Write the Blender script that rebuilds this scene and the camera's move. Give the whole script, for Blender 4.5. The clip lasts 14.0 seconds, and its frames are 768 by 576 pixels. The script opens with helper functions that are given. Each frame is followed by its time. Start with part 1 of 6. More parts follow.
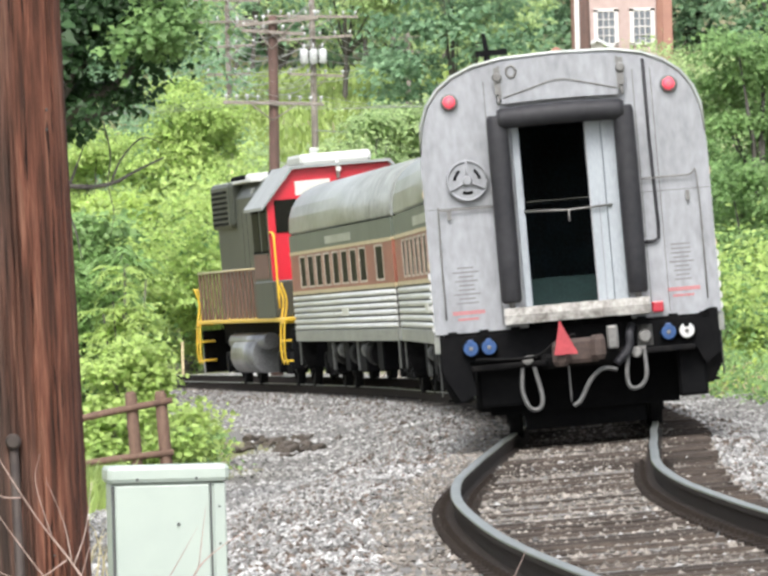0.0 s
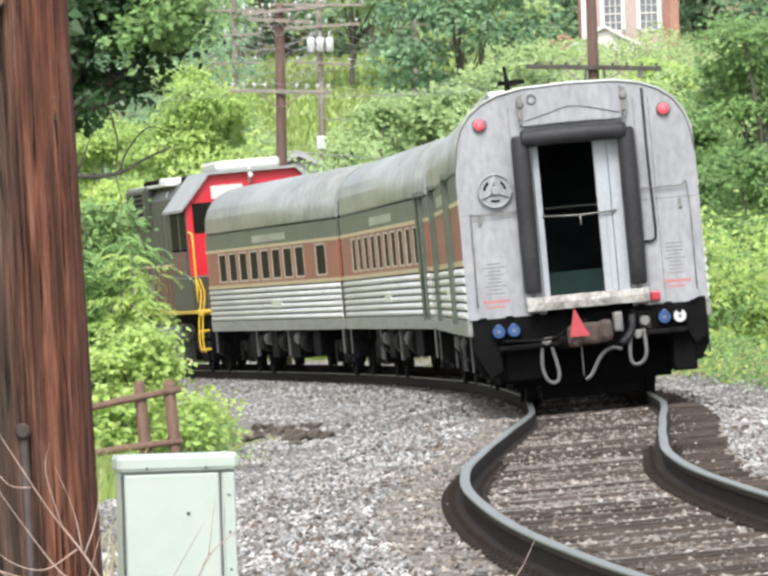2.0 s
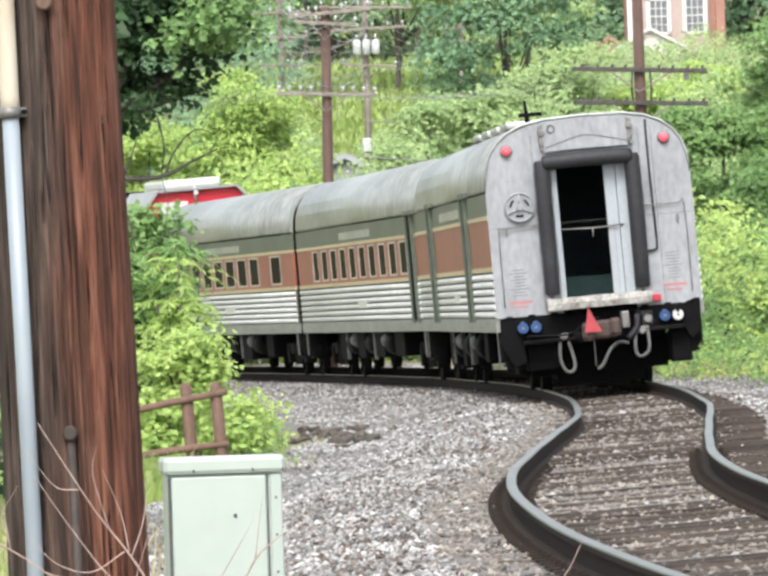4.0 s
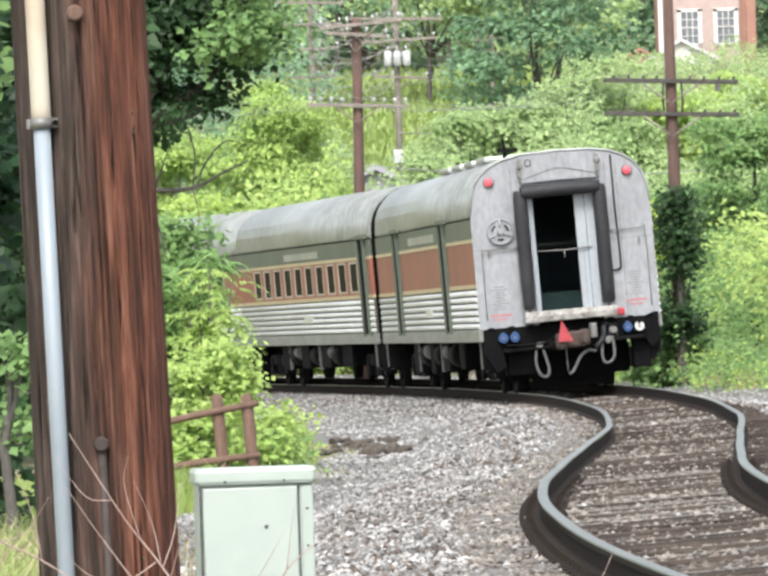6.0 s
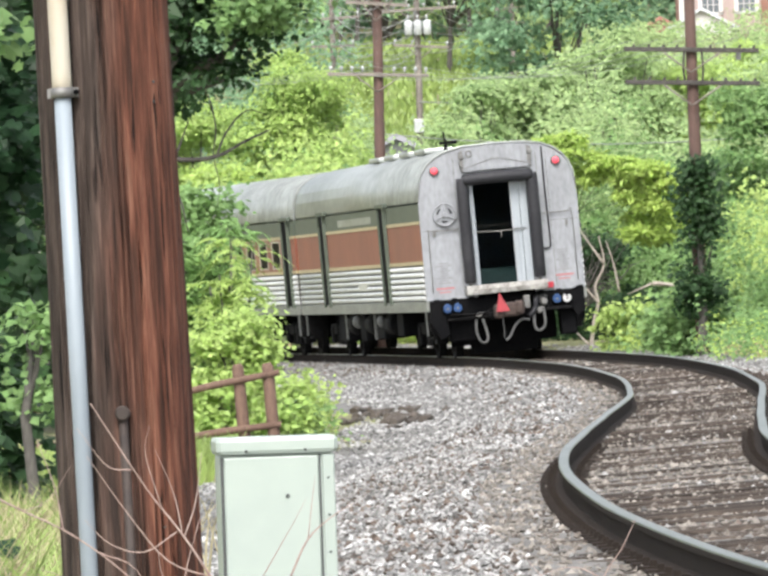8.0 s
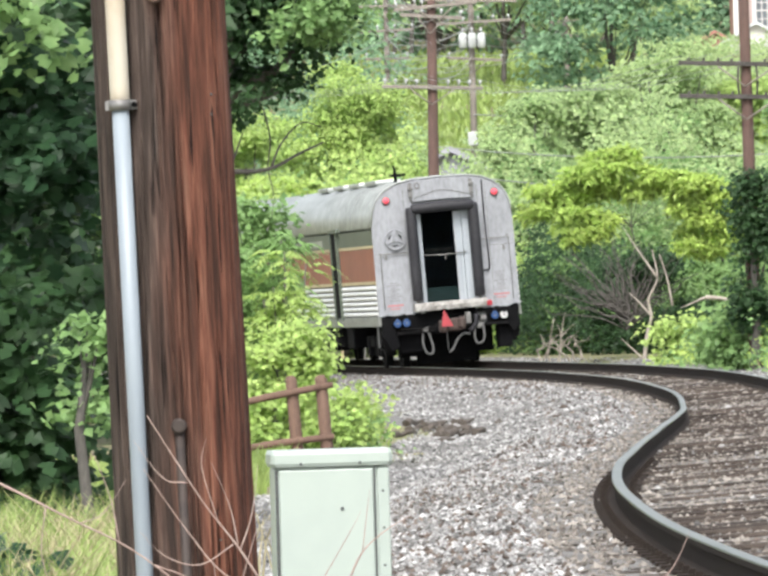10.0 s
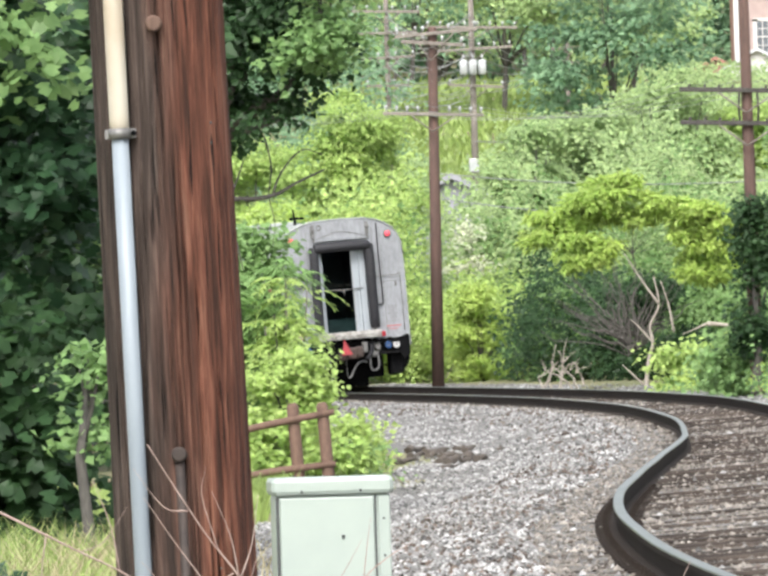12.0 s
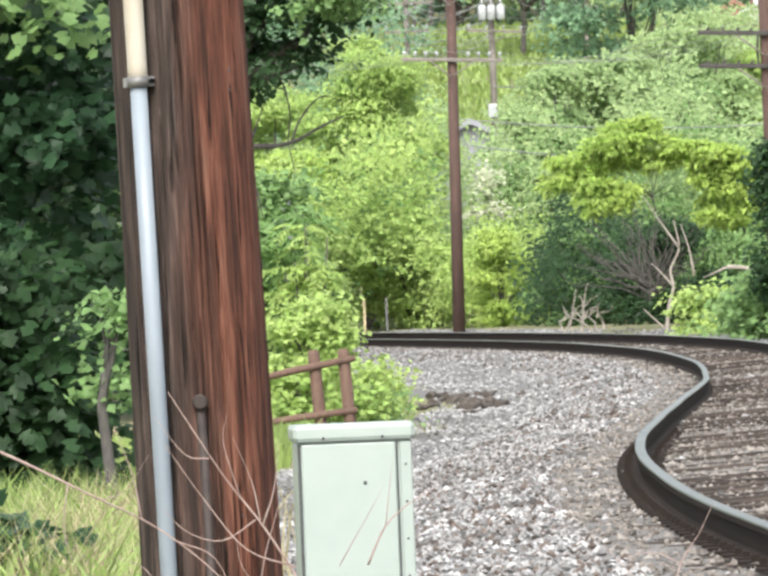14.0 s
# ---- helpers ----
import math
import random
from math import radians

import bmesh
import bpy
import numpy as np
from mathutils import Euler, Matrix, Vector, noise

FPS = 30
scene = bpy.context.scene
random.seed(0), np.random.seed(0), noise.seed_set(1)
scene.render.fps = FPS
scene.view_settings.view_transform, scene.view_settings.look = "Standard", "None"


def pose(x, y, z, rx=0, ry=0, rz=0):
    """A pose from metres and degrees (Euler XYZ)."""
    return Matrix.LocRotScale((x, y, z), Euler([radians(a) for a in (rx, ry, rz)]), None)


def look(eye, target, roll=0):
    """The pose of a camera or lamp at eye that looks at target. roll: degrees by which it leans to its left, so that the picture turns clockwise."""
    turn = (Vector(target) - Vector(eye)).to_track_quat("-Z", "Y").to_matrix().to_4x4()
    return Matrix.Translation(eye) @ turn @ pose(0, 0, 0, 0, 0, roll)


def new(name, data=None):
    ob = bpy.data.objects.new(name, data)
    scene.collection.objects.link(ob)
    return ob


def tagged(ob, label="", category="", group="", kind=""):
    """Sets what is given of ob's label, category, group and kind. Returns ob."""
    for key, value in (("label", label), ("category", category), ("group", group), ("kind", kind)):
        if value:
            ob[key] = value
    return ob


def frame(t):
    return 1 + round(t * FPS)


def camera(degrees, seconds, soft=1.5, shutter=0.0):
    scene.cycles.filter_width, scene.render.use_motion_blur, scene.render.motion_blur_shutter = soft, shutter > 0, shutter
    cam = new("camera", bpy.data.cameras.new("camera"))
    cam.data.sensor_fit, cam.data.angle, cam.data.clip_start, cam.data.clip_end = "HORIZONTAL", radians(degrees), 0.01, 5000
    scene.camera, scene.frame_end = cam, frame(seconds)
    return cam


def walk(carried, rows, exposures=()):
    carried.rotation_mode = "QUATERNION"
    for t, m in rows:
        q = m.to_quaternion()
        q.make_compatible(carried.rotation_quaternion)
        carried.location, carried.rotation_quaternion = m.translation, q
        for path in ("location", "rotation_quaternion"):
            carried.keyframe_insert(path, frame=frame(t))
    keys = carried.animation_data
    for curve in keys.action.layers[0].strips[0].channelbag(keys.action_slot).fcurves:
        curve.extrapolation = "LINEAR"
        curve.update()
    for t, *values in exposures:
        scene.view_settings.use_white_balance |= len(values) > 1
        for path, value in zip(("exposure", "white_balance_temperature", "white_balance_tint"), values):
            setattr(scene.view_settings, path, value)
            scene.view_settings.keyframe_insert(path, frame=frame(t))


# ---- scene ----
cam = camera(5.4406, 14.0, soft=3.0)


def aim(x, z, yaw, pitch, roll):
    """Hand-held pose: yaw to the right, pitch up, roll to the left, in degrees."""
    return pose(x, 0, z, 90 + pitch, 0, -yaw) @ pose(0, 0, 0, 0, 0, roll)


walk(cam, [
    (0.0, aim(0.0058, 1.1603, -0.000, 0.281, -1.500)),
    (0.5, aim(0.0114, 1.1583, -0.212, 0.341, -1.685)),
    (1.0, aim(0.0059, 1.1593, -0.215, 0.277, -1.712)),
    (1.5, aim(0.0076, 1.1583, -0.120, 0.224, -1.752)),
    (2.0, aim(0.0034, 1.1598, -0.058, 0.197, -1.798)),
    (2.5, aim(0.0064, 1.1594, -0.076, 0.199, -1.815)),
    (3.0, aim(-0.0012, 1.1594, -0.134, 0.198, -1.755)),
    (3.5, aim(0.0027, 1.1594, -0.247, 0.189, -1.840)),
    (4.0, aim(0.0015, 1.1594, -0.384, 0.225, -1.823)),
    (6.5, aim(0.0010, 1.1575, -0.618, 0.315, -1.858)),
    (7.0, aim(0.0000, 1.1579, -0.618, 0.207, -1.871)),
    (7.5, aim(-0.0020, 1.1589, -0.656, 0.142, -1.784)),
    (8.0, aim(0.0005, 1.1571, -0.756, 0.100, -1.923)),
    (8.5, aim(-0.0020, 1.1609, -0.881, 0.112, -1.822)),
    (11.0, aim(-0.0091, 1.1598, -1.159, 0.280, -1.651)),
    (11.5, aim(-0.0059, 1.1634, -1.135, 0.332, -1.649)),
    (12.0, aim(-0.0046, 1.1627, -1.133, 0.390, -1.758)),
    (12.5, aim(-0.0070, 1.1629, -1.127, 0.321, -1.784)),
    (13.0, aim(-0.0053, 1.1615, -1.167, 0.213, -1.950)),
    (13.5, aim(-0.0056, 1.1633, -1.243, 0.112, -2.108)),
    (14.0, aim(-0.0033, 1.1623, -1.291, 0.013, -2.244)),
])

# ---- light ----
world = bpy.data.worlds.new("sky")
scene.world = world
world.use_nodes = True
wn = world.node_tree.nodes
sky = wn.new("ShaderNodeTexSky")
sky.sky_type, sky.sun_disc = "NISHITA", False
sky.sun_elevation, sky.sun_rotation = radians(49), radians(-173)
sky.air_density, sky.dust_density = 1.0, 3.0
wn["Background"].inputs["Strength"].default_value = 0.15
veil = wn.new("ShaderNodeHueSaturation")
veil.inputs["Saturation"].default_value = 0.3
world.node_tree.links.new(sky.outputs[0], veil.inputs["Color"])
world.node_tree.links.new(veil.outputs[0], wn["Background"].inputs["Color"])
sun = new("sun", bpy.data.lights.new("sun", "SUN"))
sun.data.energy, sun.data.angle, sun.data.color = 1.5, radians(25), (1.0, 0.96, 0.9)
sun.matrix_world = look((-7, -56, 66), (0, 0, 0))
scene.view_settings.exposure = 1.2


# ---- materials ----
def material(name, colour, rough=0.6, metal=0.0, second=None, scale=3.0, stretch=(1, 1, 1), bump=0.0, fine=30.0,
             amount=0.6, per_object=0.0, per_island=0.0, translucent=0.0, spec=0.5):
    """Principled surface with two scales of variation, grain and a little relief."""
    m = bpy.data.materials.new(name)
    m.use_nodes = True
    nt = m.node_tree
    nd, ln = nt.nodes, nt.links
    b = nd["Principled BSDF"]
    b.inputs["Roughness"].default_value, b.inputs["Metallic"].default_value = rough, metal
    b.inputs["Specular IOR Level"].default_value = spec
    co = nd.new("ShaderNodeTexCoord")
    mp = nd.new("ShaderNodeMapping")
    mp.inputs["Scale"].default_value = stretch
    ln.new(co.outputs["Object"], mp.inputs["Vector"])
    big, small = nd.new("ShaderNodeTexNoise"), nd.new("ShaderNodeTexNoise")
    for n, s in ((big, scale), (small, fine)):
        n.inputs["Scale"].default_value, n.inputs["Detail"].default_value = s, 4
        ln.new(mp.outputs[0], n.inputs["Vector"])
    add = nd.new("ShaderNodeMath")
    add.operation = "MULTIPLY_ADD"
    add.inputs[1].default_value, add.inputs[2].default_value = 0.5, 0.0
    ln.new(small.outputs["Fac"], add.inputs[0])
    half = nd.new("ShaderNodeMath")
    half.operation = "MULTIPLY_ADD"
    half.inputs[1].default_value = 0.5
    ln.new(big.outputs["Fac"], half.inputs[0])
    ln.new(add.outputs[0], half.inputs[2])
    ramp = nd.new("ShaderNodeMapRange")
    ramp.inputs[1].default_value, ramp.inputs[2].default_value = 0.5 - 0.16 / max(amount, 0.05) * 0.6, 0.5 + 0.16 / max(amount, 0.05) * 0.6
    ln.new(half.outputs[0], ramp.inputs[0])
    mix = nd.new("ShaderNodeMix")
    mix.data_type = "RGBA"
    second = second or tuple(c * 0.7 for c in colour)
    mix.inputs[6].default_value, mix.inputs[7].default_value = (*colour, 1), (*second, 1)
    ln.new(ramp.outputs[0], mix.inputs[0])
    out = mix.outputs[2]
    if per_object or per_island:
        hue = nd.new("ShaderNodeHueSaturation")
        src = nd.new("ShaderNodeObjectInfo").outputs["Random"] if per_object else nd.new("ShaderNodeNewGeometry").outputs["Random Per Island"]
        k = per_object or per_island
        r = nd.new("ShaderNodeMapRange")
        r.inputs[3].default_value, r.inputs[4].default_value = 1 - k, 1 + k
        ln.new(src, r.inputs[0])
        ln.new(r.outputs[0], hue.inputs["Value"])
        ln.new(out, hue.inputs["Color"])
        out = hue.outputs[0]
    ln.new(out, b.inputs["Base Color"])
    if bump:
        bp = nd.new("ShaderNodeBump")
        bp.inputs["Strength"].default_value, bp.inputs["Distance"].default_value = bump, 0.02
        ln.new(half.outputs[0], bp.inputs["Height"])
        ln.new(bp.outputs[0], b.inputs["Normal"])
    if translucent:
        t = nd.new("ShaderNodeBsdfTranslucent")
        ln.new(out, t.inputs["Color"])
        ms = nd.new("ShaderNodeMixShader")
        ms.inputs[0].default_value = translucent
        ln.new(b.outputs[0], ms.inputs[1])
        ln.new(t.outputs[0], ms.inputs[2])
        ln.new(ms.outputs[0], nd["Material Output"].inputs["Surface"])
    return m


def glowing(name, colour, strength):
    m = material(name, colour, 0.3)
    b = m.node_tree.nodes["Principled BSDF"]
    b.inputs["Emission Color"].default_value, b.inputs["Emission Strength"].default_value = (*colour, 1), strength
    return m


def leafy(name, colour, second, gloss=0.45):
    return material(name, colour, gloss, second=second, scale=0.5, fine=6, amount=0.7, per_island=0.28, translucent=0.42, spec=0.3)


GRAVEL = material("crushed limestone bed", (0.19, 0.186, 0.178), 0.95, second=(0.08, 0.075, 0.069), scale=2.0, fine=22, bump=0.6, amount=0.8)
STONE = material("ballast stone", (0.325, 0.325, 0.322), 0.9, second=(0.155, 0.15, 0.144), scale=0.35, fine=14, per_island=0.6, amount=1.0)
SOIL = material("grassy soil", (0.13, 0.17, 0.05), 0.95, second=(0.2, 0.16, 0.1), scale=0.7, fine=9, bump=0.5)
STONE_BROWN = material("rust stained ballast stone", (0.13, 0.1, 0.082), 0.9, second=(0.07, 0.055, 0.046), scale=0.5, fine=14, per_island=0.5)
TIE = material("weathered creosoted tie", (0.085, 0.068, 0.057), 0.95, spec=0.15, second=(0.02, 0.017, 0.015), scale=1.5, stretch=(1, 6, 6), fine=14, bump=0.6, per_object=0.4)
STONE_TRACK = material("sooty brown grey track stone", (0.25, 0.23, 0.205), 0.95, second=(0.11, 0.095, 0.082), scale=0.5, fine=14, per_island=0.5, amount=0.9)
RAIL_SIDE = material("rusty rail side", (0.03, 0.023, 0.019), 0.9, spec=0.1, second=(0.022, 0.018, 0.016), scale=1.2, fine=20, bump=0.3)
RAIL_TOP = material("polished rail head", (0.23, 0.24, 0.22), 0.36, 1.0, second=(0.11, 0.13, 0.11), scale=0.4, fine=5)
STEEL_PAINT = material("silver painted car end", (0.315, 0.326, 0.352), 0.5, 0.15, second=(0.205, 0.212, 0.228), scale=1.3, stretch=(1.6, 1, 0.7), fine=9, bump=0.08, amount=0.7)
STAINLESS = material("fluted stainless steel", (0.78, 0.79, 0.78), 0.38, 0.5, second=(0.56, 0.57, 0.56), scale=0.7, stretch=(1, 0.4, 2), fine=6, amount=0.6)
# shade in the grooves between flutes is put into this dark tone
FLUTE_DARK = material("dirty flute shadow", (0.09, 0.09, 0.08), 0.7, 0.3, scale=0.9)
ROOF = material("grey green weathered roof", (0.42, 0.44, 0.43), 0.38, 0.5, second=(0.25, 0.27, 0.255), scale=0.6, stretch=(1, 0.5, 1), fine=5, amount=0.7)
LETTERBOARD = material("dull olive letterboard", (0.105, 0.128, 0.098), 0.5, 0.2, second=(0.07, 0.088, 0.068), scale=0.8, fine=8)
CREAM = material("faded cream stripe", (0.5, 0.42, 0.25), 0.55, second=(0.4, 0.33, 0.2), scale=1.0)
MAROON = material("faded tuscan red band", (0.29, 0.095, 0.058), 0.5, second=(0.19, 0.062, 0.042), scale=0.7, stretch=(1, 1, 0.4), fine=8)
GLASS = material("dark window glass", (0.008, 0.008, 0.007), 0.35, spec=0.005, second=(0.014, 0.015, 0.012), scale=0.6)
# blacker than soot or grease: the shade under the cars is put in too
BLACK = material("sooty shade-dark underframe", (0.0035, 0.0037, 0.0045), 0.8, spec=0.06, second=(0.007, 0.007, 0.0075), scale=2.5, fine=15, bump=0.2)
GREASE = material("greasy shade-dark running gear", (0.0035, 0.0037, 0.0045), 0.75, 0.0, spec=0.08, second=(0.01, 0.0095, 0.0095), scale=3, fine=12)
RUBBER = material("black diaphragm rubber", (0.014, 0.014, 0.018), 0.6, spec=0.3, second=(0.03, 0.03, 0.034), scale=2, fine=12, bump=0.15)
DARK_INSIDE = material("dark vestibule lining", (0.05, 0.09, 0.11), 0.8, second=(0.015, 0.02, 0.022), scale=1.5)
TEAL_FLOOR = material("worn teal step plate", (0.035, 0.1, 0.1), 0.6, second=(0.02, 0.06, 0.06), scale=4)
DOOR_GREY = material("pale blue grey door paint", (0.35, 0.385, 0.42), 0.45, second=(0.24, 0.265, 0.29), scale=1.2, stretch=(3, 1, 0.5))
CANVAS = material("stained pale buffer plate", (0.45, 0.44, 0.42), 0.75, second=(0.16, 0.15, 0.138), scale=3, stretch=(1.5, 1, 1.5), fine=14, bump=0.3, amount=0.7)
RED_GLOW = glowing("lit red marker lens", (0.85, 0.09, 0.13), 0.25)
RED_PLASTIC = material("red reflector", (0.45, 0.03, 0.05), 0.35)
RED_FLAG = material("faded red flag cloth", (0.38, 0.05, 0.06), 0.8, second=(0.26, 0.035, 0.045), scale=6)
BLUE_CAP = material("blue receptacle cap", (0.022, 0.075, 0.22), 0.45, second=(0.012, 0.04, 0.12), scale=8)
WHITE_CAP = material("white receptacle cap", (0.6, 0.6, 0.6), 0.4)
GREY_METAL = material("galvanised fitting", (0.22, 0.22, 0.215), 0.5, 0.4, second=(0.12, 0.115, 0.11), scale=5)
WINDOW_METAL = material("dull pale window frame", (0.56, 0.5, 0.43), 0.5, 0.2, second=(0.36, 0.3, 0.25), scale=2)
PRINT = material("black stencil paint", (0.2, 0.2, 0.21), 0.6)
PRINT_RED = material("red stencil paint", (0.42, 0.18, 0.19), 0.6)
LOCO_RED = material("locomotive red enamel", (0.5, 0.012, 0.028), 0.42, second=(0.38, 0.012, 0.025), scale=1.5)
LOCO_DARK = material("locomotive dark green enamel", (0.04, 0.046, 0.034), 0.5, second=(0.025, 0.03, 0.022), scale=1.2)
LOCO_WHITE = material("locomotive white enamel", (0.46, 0.48, 0.46), 0.45, second=(0.48, 0.49, 0.47), scale=2)
LOCO_GREY = material("pale grey roof enamel", (0.27, 0.29, 0.29), 0.45, second=(0.19, 0.2, 0.2), scale=2)
YELLOW = material("yellow handrail paint", (0.66, 0.44, 0.04), 0.45, second=(0.62, 0.4, 0.03), scale=4)
RUST_PANEL = material("rust brown step panel", (0.16, 0.085, 0.055), 0.7, second=(0.09, 0.05, 0.038), scale=2, stretch=(1, 4, 1))
SILVER = material("bare aluminium tank", (0.3, 0.31, 0.32), 0.32, 0.6, second=(0.08, 0.08, 0.085), scale=1.5)
COUPLER = material("rusty dark casting", (0.075, 0.05, 0.042), 0.8, second=(0.035, 0.026, 0.023), scale=6, fine=20, bump=0.4)
HOSE = material("worn grey rubber hose", (0.11, 0.11, 0.11), 0.6, second=(0.05, 0.05, 0.05), scale=7)


SILL = material("dull stainless sill", (0.3, 0.31, 0.29), 0.5, 0.3, second=(0.17, 0.18, 0.165), scale=1.2, stretch=(1, 0.5, 2), fine=8)


PALE_GEAR = material("dusty grey gear", (0.15, 0.155, 0.15), 0.6, 0.2, second=(0.06, 0.06, 0.06), scale=3, fine=12)


# ---- building helpers ----
class Shape:
    """Collects vertices and faces of one mesh."""

    def __init__(self):
        self.v, self.f, self.smooth = [], [], []

    def add(self, verts, faces, smooth=False):
        n = len(self.v)
        self.v += [tuple(p) for p in verts]
        self.f += [tuple(i + n for i in q) for q in faces]
        self.smooth += [smooth] * len(faces)
        return self

    def box(self, x0, x1, y0, y1, z0, z1, m=None, chamfer=0.0):
        """A box, with its edges cut if chamfer is given."""
        c = chamfer
        if not c:
            vs = [Vector((x, y, z)) for z in (z0, z1) for y in (y0, y1) for x in (x0, x1)]
            fs = [(0, 2, 3, 1), (4, 5, 7, 6), (0, 1, 5, 4), (2, 6, 7, 3), (0, 4, 6, 2), (1, 3, 7, 5)]
        else:
            ring = lambda z, d: [(x0 + c + d, y0 + d, z), (x1 - c - d, y0 + d, z), (x1 - d, y0 + c + d, z), (x1 - d, y1 - c - d, z),
                                 (x1 - c - d, y1 - d, z), (x0 + c + d, y1 - d, z), (x0 + d, y1 - c - d, z), (x0 + d, y0 + c + d, z)]
            vs = [Vector(p) for p in ring(z0, c * 0.5) + ring(z0 + c, 0) + ring(z1 - c, 0) + ring(z1, c * 0.5)]
            fs = [tuple(range(7, -1, -1)), tuple(range(24, 32))]
            fs += [(8 * r + i, 8 * r + (i + 1) % 8, 8 * r + 8 + (i + 1) % 8, 8 * r + 8 + i) for r in range(3) for i in range(8)]
        return self.add([m @ p for p in vs] if m else vs, fs)

    def tube(self, points, radius, sides=8, cap=True):
        """A round bar through the points; radius is one number or one a point."""
        pts = [Vector(p) for p in points]
        rad = radius if isinstance(radius, (list, tuple)) else [radius] * len(pts)
        vs, fs = [], []
        side = None
        for i, p in enumerate(pts):
            d = (pts[min(i + 1, len(pts) - 1)] - pts[max(i - 1, 0)]).normalized()
            if side is None:
                side = d.orthogonal().normalized()
            side = (side - d * side.dot(d)).normalized()
            up = d.cross(side)
            for k in range(sides):
                a = 2 * math.pi * k / sides
                vs.append(p + (side * math.cos(a) + up * math.sin(a)) * rad[i])
        for i in range(len(pts) - 1):
            for k in range(sides):
                fs.append((i * sides + k, i * sides + (k + 1) % sides, (i + 1) * sides + (k + 1) % sides, (i + 1) * sides + k))
        self.add(vs, fs, True)
        if cap:
            n = len(self.v) - len(vs)
            self.f += [tuple(n + k for k in range(sides - 1, -1, -1)), tuple(n + (len(pts) - 1) * sides + k for k in range(sides))]
            self.smooth += [False, False]
        return self

    def disc(self, centre, axis, radius, depth, sides=20, rim=0.0):
        """A short round drum with a softened front edge, from centre along axis."""
        c, a = Vector(centre), Vector(axis).normalized()
        r = rim or min(depth, radius) * 0.3
        return self.tube([c, c + a * (depth - r), c + a * (depth - r * 0.3), c + a * depth], [radius, radius, radius - r * 0.35, radius - r], sides)

    def prism(self, outline, y0, y1, smooth=False):
        """An outline of (x, z) pulled from y0 to y1, closed at both ends."""
        n = len(outline)
        vs = [(x, y, z) for y in (y0, y1) for x, z in outline]
        fs = [(i, (i + 1) % n, n + (i + 1) % n, n + i) for i in range(n)]
        self.add(vs, fs, smooth)
        m = len(self.v) - 2 * n
        self.f += [tuple(m + i for i in range(n - 1, -1, -1)), tuple(m + n + i for i in range(n))]
        self.smooth += [False, False]
        return self

    def mesh(self, name, mat):
        me = bpy.data.meshes.new(name)
        me.from_pydata(self.v, [], self.f)
        me.polygons.foreach_set("use_smooth", self.smooth)
        me.materials.append(mat)
        me.update()
        return me


def part(name, shape, mat, parent, label="", at=None):
    """One mesh under a thing or under a part."""
    ob = new(name, shape.mesh(name, mat) if isinstance(shape, Shape) else shape)
    ob.parent = parent
    if at is not None:
        ob.matrix_basis = at
    return tagged(ob, label) if label else ob


def bend(points, steps=5):
    """A smooth line through the points."""
    p = [Vector(q) for q in points]
    p = [p[0] * 2 - p[1]] + p + [p[-1] * 2 - p[-2]]
    out = []
    for i in range(1, len(p) - 2):
        for k in range(steps):
            t = k / steps
            out.append(0.5 * (2 * p[i] + (p[i + 1] - p[i - 1]) * t + (2 * p[i - 1] - 5 * p[i] + 4 * p[i + 1] - p[i + 2]) * t * t + (3 * p[i] - p[i - 1] - 3 * p[i + 1] + p[i + 2]) * t ** 3))
    return out + [p[-2]]


def thing(name, label, category, group="", kind="", at=None):
    ob = new(name)
    if at is not None:
        ob.matrix_basis = at
    return tagged(ob, label, category, group, kind)


# ---- the line of the track ----
KNOTS = [(8, 5.2), (20, 3.4), (28, 2.38), (33.7, 1.90), (37.7, 1.65), (41, 1.49), (46.2, 1.32), (52, 1.23), (58.5, 1.24), (66, 1.42), (75, 1.72),
         (84.4, 2.04), (92.4, 2.30), (100.5, 2.43), (109, 2.48), (118, 2.32), (128, 1.96), (137.5, 1.41), (147, 0.72), (155.7, -0.2),
         (167, -1.62), (179, -3.36), (190, -5.2), (200, -7.45), (215, -12.0), (240, -21), (280, -41), (330, -70)]


def natural_spline(knots):
    xk, yk = np.array(knots, float).T
    n, h = len(xk), np.diff(xk)
    a, b = np.eye(n), np.zeros(n)
    for i in range(1, n - 1):
        a[i, i - 1:i + 2] = h[i - 1], 2 * (h[i - 1] + h[i]), h[i]
        b[i] = 6 * ((yk[i + 1] - yk[i]) / h[i] - (yk[i] - yk[i - 1]) / h[i - 1])
    m = np.linalg.solve(a, b)

    def value(x):
        x = np.asarray(x, float)
        i = np.clip(np.searchsorted(xk, x) - 1, 0, n - 2)
        d = xk[i + 1] - xk[i]
        p, q = (xk[i + 1] - x) / d, (x - xk[i]) / d
        return p * yk[i] + q * yk[i + 1] + ((p ** 3 - p) * m[i] + (q ** 3 - q) * m[i + 1]) * d * d / 6
    return value


track_x = natural_spline(KNOTS)


def smoothstep(a, b, x):
    u = np.clip((np.asarray(x, float) - a) / (b - a), 0, 1)
    return u * u * (3 - 2 * u)


def low_rail_z(y):
    return 0.075 * smoothstep(98, 132, y)


CANT = 0.09
_ys = np.arange(8, 331, 0.25)
_line = np.stack([track_x(_ys), _ys], 1)
_arc = np.concatenate([[0], np.cumsum(np.hypot(*np.diff(_line, axis=0).T))])


